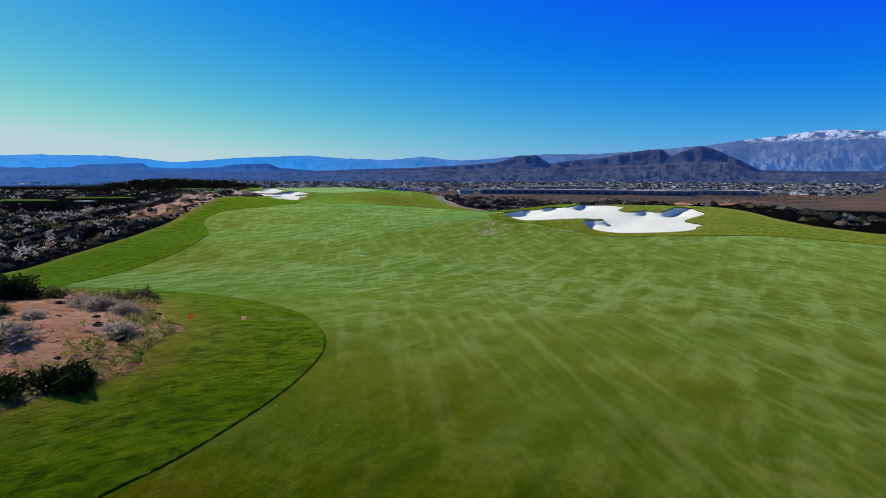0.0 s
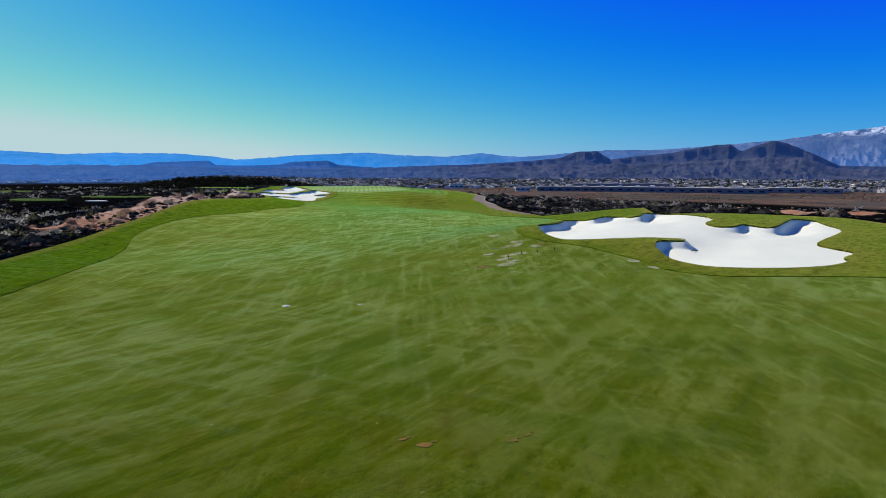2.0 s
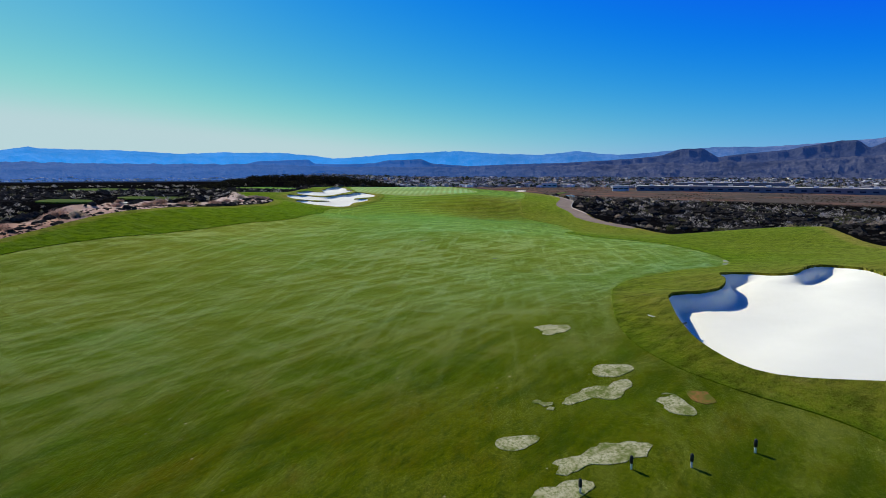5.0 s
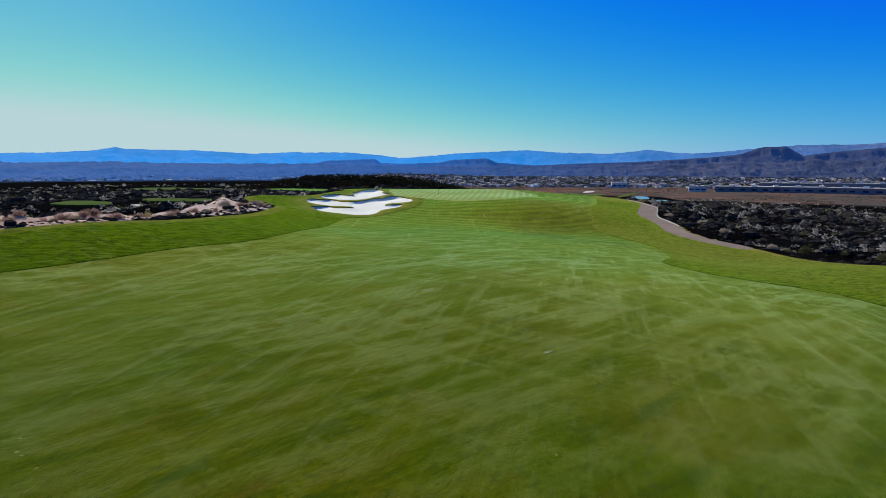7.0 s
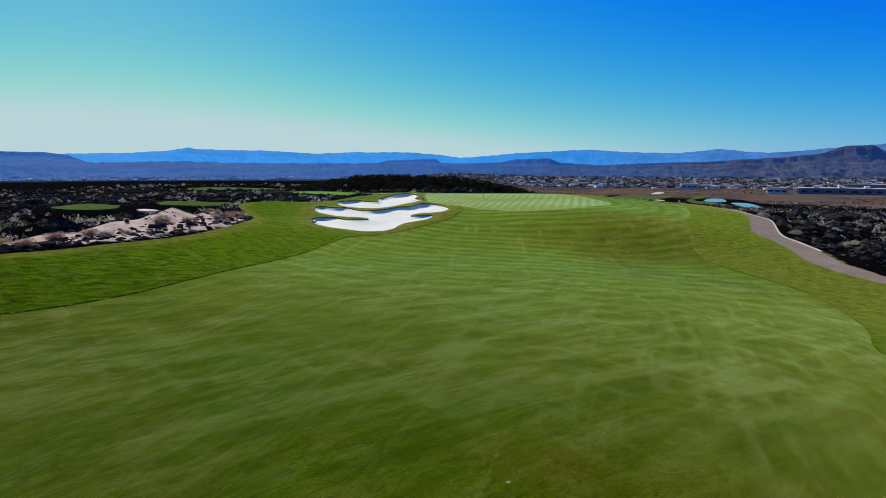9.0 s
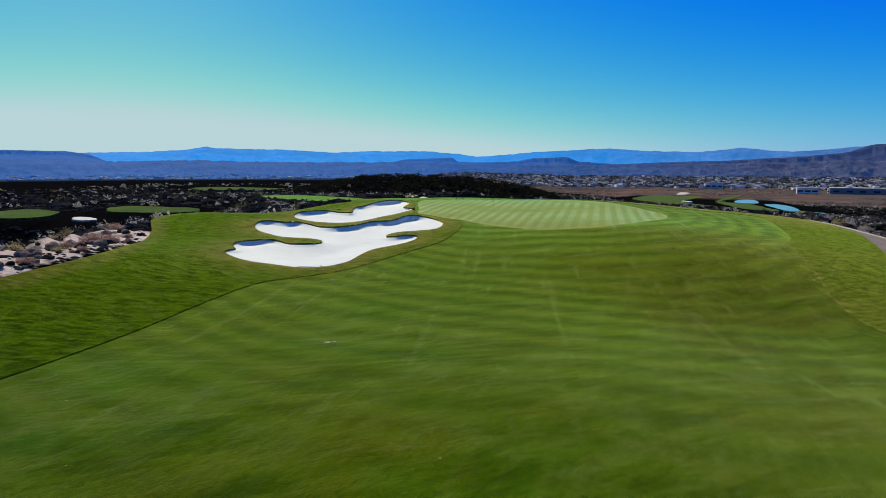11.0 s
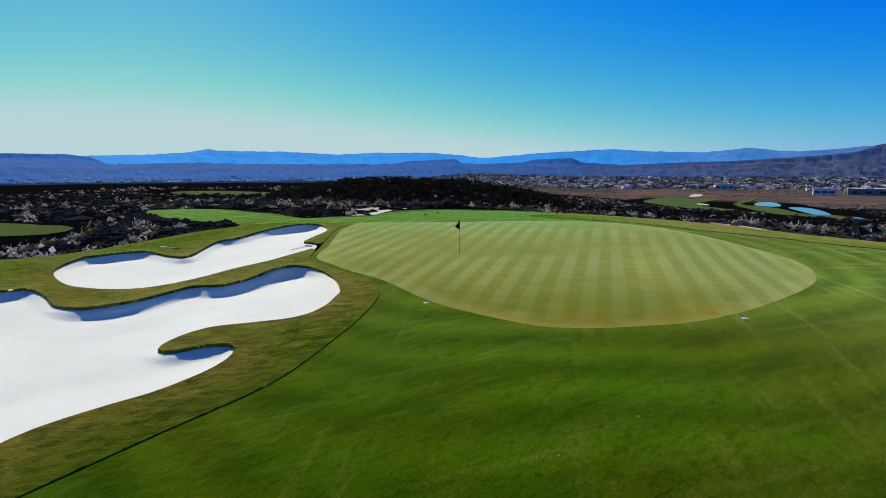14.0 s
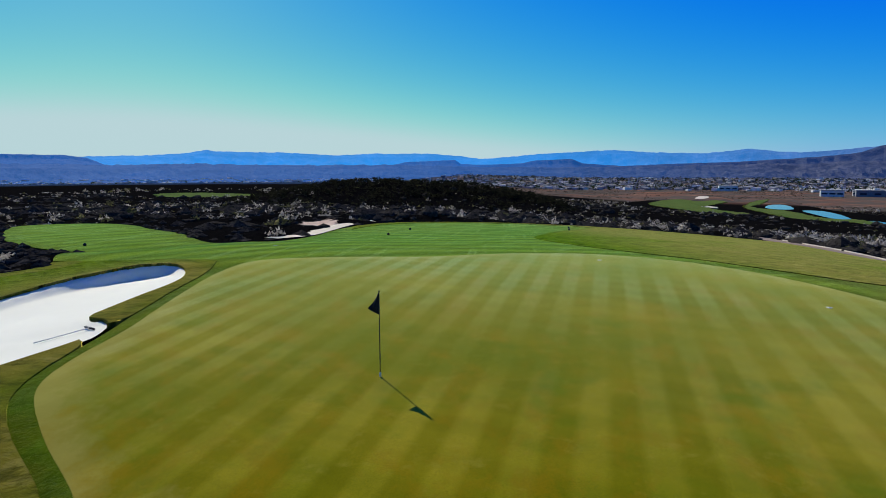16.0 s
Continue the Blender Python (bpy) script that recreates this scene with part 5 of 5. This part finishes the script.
for mat, n0, words in ((M_FAR_SAGE, 1.25, "pale grey leafless desert brush scattered over the lava"), (M_OLIVE, 0.5, "dark olive desert brush between the rocks")):
    xs, ys = [], []
    for n, a in ((3600, (-125, -26, -150, 30)), (3400, (24, 140, -160, 110)), (1500, (-130, 130, 30, 200)), (1900, (-300, 380, 120, 560))):
        x, y = scatter(int(n * n0), *a, brush_here, rng)
        xs.append(x)
        ys.append(y)
    X, Y = np.concatenate(xs), np.concatenate(ys)
    size = np.clip(rng.gamma(3.0, 0.2, len(X)), 0.25, 1.5) * (0.9 + 0.002 * np.maximum(0, np.hypot(X, Y + 60)))
    many("desert_brush", FAR_SHRUBS, X, Y, size, 0.02, rng, mat, words, "brush", (0.7, 1.25))


def shrub_kind(words, material, seed, leaves, slim, upright):
    """One bush with its crown and its woody stems, kept as the pattern for the copies."""
    ob = thing("shrub", words, "shrub", "shrubs along the turf")
    v, f = shrub_shape(seed, leaves, slim, upright)
    part("crown", (v.tolist(), f.tolist()), material, ob, flat=True)
    r = np.random.default_rng(seed)
    stems = []
    for _ in range(9):
        a, b = r.uniform(0, 6.28), r.uniform(0.2, 1.1)
        d = Vector((math.sin(b) * math.cos(a), math.sin(b) * math.sin(a), math.cos(b) * upright))
        stems.append(tube([(0, 0, -0.05), d * 0.35 + Vector((0, 0, 0.05)), d * 0.75], [0.03, 0.018, 0.006], 5))
    part("stems", joined(*stems), M_TWIG, ob, "bare woody stems")
    return ob


M_CLOD = plain("red_earth", (0.33, 0.15, 0.09), 0.95, spread=0.35, scale=3.0)
M_DARK_BRUSH = twig_material("dark_green_brush", (0.012, 0.018, 0.006), (0.055, 0.075, 0.022))
M_TWIG = plain("grey_bark", (0.10, 0.08, 0.06), 0.9, spread=0.3)
KINDS = [shrub_kind("round grey leafless sagebrush on the sand", M_SAGE, 5, 1000, 0.017, 0.85),
         shrub_kind("rusty brown dry bush with fine twigs", M_RUST, 6, 1000, 0.017, 0.85),
         shrub_kind("dark olive green brush by the rough", M_OLIVE, 7, 1000, 0.018, 0.85),
         shrub_kind("pale straw-coloured grass tuft among the rocks", M_STRAW, 8, 260, 0.018, 1.1),
         shrub_kind("dense dark green bush beside the rough", M_DARK_BRUSH, 9, 1200, 0.03, 0.9)]
USED = [False] * len(KINDS)


def put_shrub(kind, x, y, s):
    z = float(wild(np.array([x]), np.array([y]))[0]) if not on_hole(np.array([x]), np.array([y]))[0] or turf_distance(np.array([x]), np.array([y]))[0] > 0 else height(x, y)
    m = pose(x, y, z - 0.02, 0, 0, float(rng.uniform(0, 360)))
    if not USED[kind]:
        USED[kind] = True
        KINDS[kind].matrix_basis = m
        ob = KINDS[kind]
    else:
        ob = copy_thing(KINDS[kind], m)
    ob.scale = (s, s, s * float(rng.uniform(0.8, 1.05)))


# the waste area in the bend of the first rough
for kind, x, y, s in ((4, -60.9, -155.2, 1.7), (4, -63.4, -154.0, 1.6), (2, -59.0, -154.6, 1.0), (1, -57.8, -156.9, 0.7), (0, -56.9, -160.6, 1.05), (0, -57.6, -159.6, 0.8), (0, -55.9, -161.9, 0.85),
                      (2, -55.2, -157.2, 1.05), (2, -56.4, -157.0, 0.8), (0, -56.2, -165.9, 0.95), (2, -56.1, -166.5, 0.5), (0, -59.4, -166.5, 1.25), (1, -60.8, -165.6, 1.1), (0, -59.1, -162.4, 0.65),
                      (4, -57.5, -171.0, 1.1), (4, -58.9, -171.2, 0.8), (2, -60.4, -160.8, 0.8), (2, -58.2, -170.2, 0.45), (3, -55.3, -163.4, 0.45), (3, -55.2, -167.0, 0.4), (3, -56.8, -168.4, 0.4)):
    put_shrub(kind, x, y, s)
M_TUFT = twig_material("green_tufts", (0.07, 0.13, 0.01), (0.24, 0.30, 0.05))
TUFTS = [shrub_shape(120 + k, 46, 0.06, 1.2) for k in range(4)]
ring = WASTE[rng.integers(0, len(WASTE), 1700)]
t = np.abs(rng.normal(0.0, 0.09, 1700))[:, None] - 0.01
p = ring * (1 - t) + np.array([-66.0, -158.0]) * t + rng.normal(0, 0.3, (1700, 2))
p = p[(turf_distance(p[:, 0], p[:, 1]) > 0.1) & (p[:, 1] < -148)]
for half, mat, words in ((0, M_STRAW, "dry straw-coloured grass tufts at the edge of the red sand"), (1, M_TUFT, "low green grass tufts at the edge of the red sand")):
    q = p[half::2]
    many("grass_tufts", TUFTS, q[:, 0], q[:, 1], rng.uniform(0.12, 0.40, len(q)), 0.03, rng, mat, words, "grass", (0.6, 1.1))
# clods of earth
p = WASTE[rng.integers(0, len(WASTE), 1500)] * 0.5 + np.array([-66.0, -158.0]) * 0.5
p = p + rng.normal(0, 3.5, p.shape)
p = p[(turf_distance(p[:, 0], p[:, 1]) > 0.3) & (red_soil(p[:, 0], p[:, 1]) > 0.5)]
many("earth_clods", ROCKS, p[:, 0], p[:, 1], np.clip(rng.gamma(2, 0.06, len(p)), 0.04, 0.35), 0.3, rng, M_CLOD, "clods of dry red earth", "earth", (0.5, 0.9))
# along the left edge of the hole, and by the cart path
for k in range(170):
    p = edge[int(rng.integers(0, len(edge)))] + rng.normal(0, 1.5, 2)
    p = p + np.array([-0.86, 0.5 if p[1] < -30 else 0.0]) * (1.8 + abs(rng.normal(0, 3.2)))
    if turf_distance(p[:1], p[1:])[0] > 0.9:
        put_shrub(int(rng.choice([1, 1, 1, 1, 1, 0, 3])), float(p[0]), float(p[1]), float(np.clip(rng.gamma(3, 0.17), 0.25, 1.0)))
right = TURF[(TURF[:, 0] > 13) & (TURF[:, 1] > -165) & (TURF[:, 1] < 60)]
for k in range(110):
    p = right[int(rng.integers(0, len(right)))] + rng.normal(0, 1.2, 2) + np.array([1.3 + abs(rng.normal(0, 4)), 0])
    if turf_distance(p[:1], p[1:])[0] > 0.8:
        put_shrub(int(rng.choice([0, 0, 0, 2, 3])), float(p[0]), float(p[1]), float(np.clip(rng.gamma(3, 0.22), 0.3, 1.3)))


# ---- the valley: ponds, buildings, trees of the town ----
def water_material():
    m = Nodes("pond_water")
    m.bump(m.noise(0.4, 3.0), 0.04, 0.03)
    return m.done((0.02, 0.05, 0.07), 0.06, spec=0.6)


M_WATER = water_material()


def level_patch(name, z, outline, material, words, category, group, edge=0.5):
    """A level patch of lawn, water or sand out on the wild ground."""
    s = 0.5 if z > -8 else 1.0
    fx, fy = np.arange(outline[:, 0].min() - 3, outline[:, 0].max() + 3, s), np.arange(outline[:, 1].min() - 3, outline[:, 1].max() + 3, s)
    FX, FY = np.meshgrid(fx, fy)
    f = area_distance(outline, FX, FY, 6.0) + edge * (fbm(FX / 3, FY / 3, 3, 71) - 0.5)
    lumps = 0.0 if material is M_WATER else 0.25 * (fbm(FX / 9, FY / 9, 3, 72) - 0.5)
    tagged(zone(name, f, FX * 0 + z + lumps, material, 0.5, 0.0, fx, fy, f * 0), words, category, group, kind="structure")


for z, line in LAWNS:
    level_patch("lawn", z, line, M_LAWN, "mown tee lawn standing among black lava" if z > -8 else "distant mown golf fairway below in the valley", "lawn", "other lawns of the course", 0.8 if z > -8 else 6.0)
for z, line in PONDS:
    level_patch("water", z, line, M_WATER, "bright pond beside the far fairway", "pond", "ponds in the valley")
for z, line in SANDS:
    level_patch("sand_patch", z, line, M_SANDY, "small pale sand bunker out in the course", "sand", "far sand patches", 1.5)

WALLS = [plain("cream_stucco", (0.48, 0.45, 0.43), 0.9, spread=0.1), plain("tan_stucco", (0.30, 0.27, 0.265), 0.9, spread=0.1), plain("white_stucco", (0.72, 0.71, 0.69), 0.9, spread=0.08)]
ROOFS = [plain("brown_roof_tile", (0.20, 0.14, 0.125), 0.9, spread=0.3), plain("grey_roof_tile", (0.20, 0.20, 0.22), 0.9, spread=0.3), plain("pale_roof", (0.45, 0.43, 0.41), 0.8, spread=0.2)]
M_PANE = plain("dark_window_glass", (0.02, 0.03, 0.05), 0.4, spread=0.2, spec=0.2)


def house_kind(wall, roof, a, b, h, ridge):
    ob = thing("house", "small stucco house with a low gabled roof in the valley town", "house", "houses of the valley town")
    part("wall", box(-a, -b, -1.5, a, b, h), wall, ob, flat=True)
    e = 0.6
    part("roof", ([(-a - e, -b - e, h), (a + e, -b - e, h), (a + e, b + e, h), (-a - e, b + e, h), (-a - e, 0, h + ridge), (a + e, 0, h + ridge),
                   (-a - e, -b - e, h - 0.25), (a + e, -b - e, h - 0.25), (a + e, b + e, h - 0.25), (-a - e, b + e, h - 0.25)],
                  [(0, 1, 5, 4), (2, 3, 4, 5), (0, 4, 3), (1, 2, 5), (0, 6, 7, 1), (2, 8, 9, 3), (1, 7, 8, 2), (3, 9, 6, 0), (6, 9, 8, 7)]), roof, ob, flat=True)
    for k in (-0.55, 0.5):
        part("window", box(a * k - 0.9, -b - 0.06, 0.9, a * k + 0.9, -b + 0.02, 2.2), M_PANE, ob, flat=True)
    return ob


HOUSES = [house_kind(WALLS[0], ROOFS[0], 6.5, 5, 3.0, 1.9), house_kind(WALLS[1], ROOFS[1], 7.5, 5, 2.9, 1.8),
          house_kind(WALLS[1], ROOFS[0], 6, 5, 3.2, 1.6), house_kind(WALLS[0], ROOFS[1], 8, 6, 5.4, 2.0)]
PLACED = [False] * 4


def put_house(az, r, kind, turn):
    x, y = math.sin(radians(az)) * r, math.cos(radians(az)) * r
    m = pose(x, y, float(wild(np.array([x]), np.array([y]))[0]), 0, 0, turn)
    if PLACED[kind]:
        copy_thing(HOUSES[kind], m)
    else:
        PLACED[kind] = True
        HOUSES[kind].matrix_basis = m


for k in range(290):
    az = rng.uniform(4, 66)
    put_house(az, rng.uniform(1250, 2300), int(rng.integers(0, 4)), float(rng.choice([0, 90, 25, 115]) + rng.normal(0, 6)))


def long_hall(az, r, w, d, h, wall, words, turn):
    x, y = math.sin(radians(az)) * r, math.cos(radians(az)) * r
    ob = thing("commercial_building", words, "building", "large buildings of the town", pose(x, y, float(wild(np.array([x]), np.array([y]))[0]), 0, 0, turn))
    part("wall", box(-w / 2, -d / 2, -2, w / 2, d / 2, h), wall, ob, flat=True)
    part("roof", box(-w / 2 - 0.8, -d / 2 - 0.8, h, w / 2 + 0.8, d / 2 + 0.8, h + 0.9), ROOFS[2], ob, flat=True)
    n = max(3, int(w / 14))
    for k in range(n):
        c = -w / 2 + w * (k + 0.5) / n
        part("window", box(c - 3.5, -d / 2 - 0.1, h * 0.35, c + 3.5, -d / 2 + 0.05, h * 0.62), M_PANE, ob, flat=True)
        if w > 60 and k % 2:
            part("roof_unit", box(c - 4.0, -d * 0.3, h + 0.9, c + 2.5, d * 0.05, h + 3.4), WALLS[2], ob, "white rooftop plant room", flat=True)


M_SLATE = plain("blue_grey_siding", (0.20, 0.21, 0.235), 0.8, spread=0.15)
for az, r, w, d, h, wall, words, turn in (
        (37.4, 965, 92, 40, 8, M_SLATE, "long blue-grey flat-roofed hall", -32), (42.8, 968, 90, 40, 8, M_SLATE, "long blue-grey hall with window bands", -40),
        (48.4, 960, 110, 40, 8, M_SLATE, "very long blue-grey low hall", -46), (54.3, 950, 90, 36, 8, M_SLATE, "blue-grey low warehouse on the plain", -52),
        (40.4, 1080, 90, 34, 12, M_SLATE, "tall dark flat-roofed hall", -38), (45.0, 1150, 90, 30, 12, WALLS[1], "tan flat-roofed school building", -42),
        (33.1, 938, 26, 16, 8, WALLS[2], "small white hall with a flat roof", -28), (35.0, 985, 18, 14, 6, WALLS[0], "small cream hall with a flat roof", -30),
        (25.4, 1164, 30, 18, 9, WALLS[2], "white church-like hall in the town", -20), (59.3, 1050, 110, 40, 8, WALLS[1], "tan low warehouse at the edge of town", -57)):
    long_hall(az, r, w, d, h, wall, words, turn)


def tiny_house():
    v = np.array([(-1, -0.7, -0.3), (1, -0.7, -0.3), (1, 0.7, -0.3), (-1, 0.7, -0.3), (-1, -0.7, 0.45), (1, -0.7, 0.45), (1, 0.7, 0.45), (-1, 0.7, 0.45)], float)
    f = np.array([(0, 1, 5, 4), (1, 2, 6, 5), (2, 3, 7, 6), (3, 0, 4, 7), (4, 5, 6, 7)])
    return v, f


def ring_places(n, az0, az1, r0, r1):
    a, r = np.radians(rng.uniform(az0, az1, n)), np.sqrt(rng.uniform(r0 ** 2, r1 ** 2, n))
    return np.sin(a) * r, np.cos(a) * r


def town_material():
    m = Nodes("town_roofs")
    r = m.t.nodes.new("ShaderNodeNewGeometry").outputs["Random Per Island"]
    return m.done(m.ramp(r, (0.0, (0.10, 0.10, 0.12)), (0.45, (0.28, 0.27, 0.29)), (0.8, (0.52, 0.49, 0.50)), (0.95, (0.85, 0.84, 0.83))), 0.85, spec=0.2)


M_TOWN = town_material()
M_TREE = twig_material("dark_town_trees", (0.015, 0.022, 0.012), (0.06, 0.07, 0.035))
X, Y = ring_places(4200, 0, 68, 1150, 2560)
many("town_houses", [tiny_house()], X, Y, rng.uniform(4, 8.5, len(X)), 0.0, rng, M_TOWN, "far town of small pale houses", "town", (0.7, 1.6))
M_PALE_TOWN = plain("pale_town_walls", (0.5, 0.5, 0.52), 0.85, spread=0.5, scale=0.02)
X, Y = ring_places(1700, -46, 1, 1350, 2150)
many("town_houses", [tiny_house()], X, Y, rng.uniform(2.6, 5.5, len(X)) * (1 + 1.2 * (rng.random(len(X)) < 0.08)), 0.0, rng, M_PALE_TOWN, "scattered white buildings on the hazy valley floor", "town", (0.8, 1.5))
parts = [ring_places(4800, 2, 68, 1150, 2560), ring_places(600, -46, 4, 1400, 1950)]
X, Y = np.concatenate([p[0] for p in parts]), np.concatenate([p[1] for p in parts])
M_HILL = twig_material("black_brush", (0.006, 0.007, 0.005), (0.030, 0.030, 0.020))
M_SCRUB = twig_material("grey_scrub", (0.03, 0.028, 0.022), (0.16, 0.13, 0.10))
TREES = [shrub_shape(90 + k, 20, 0.2, 1.2) for k in range(3)]
many("town_trees", TREES, X, Y, rng.uniform(2.5, 7.5, len(X)), 0.0, rng, M_TREE, "dark winter trees among the houses of the town", "trees", (0.9, 1.5))
# scrub on the open plain, and brush on the lava rise behind the green
X, Y = ring_places(11000, 6, 70, 430, 1150)
k = (on_shelf(X, Y)[0] < 0.3) & (fbm(X / 60, Y / 60, 4, 95) > 0.5)
X, Y = X[k], Y[k]
many("plain_scrub", TREES, X, Y, rng.uniform(0.7, 2.2, len(X)), 0.0, rng, M_SCRUB, "low grey-brown scrub on the open plain", "scrub", (0.5, 0.9))
X, Y = rng.uniform(-78, 52, 1500), rng.normal(248, 26, 1500)
many("hill_brush", TREES, X, Y, rng.uniform(1.2, 2.6, len(X)), 0.0, rng, M_HILL, "dark brush on the lava rise behind the green", "brush", (0.8, 1.2))
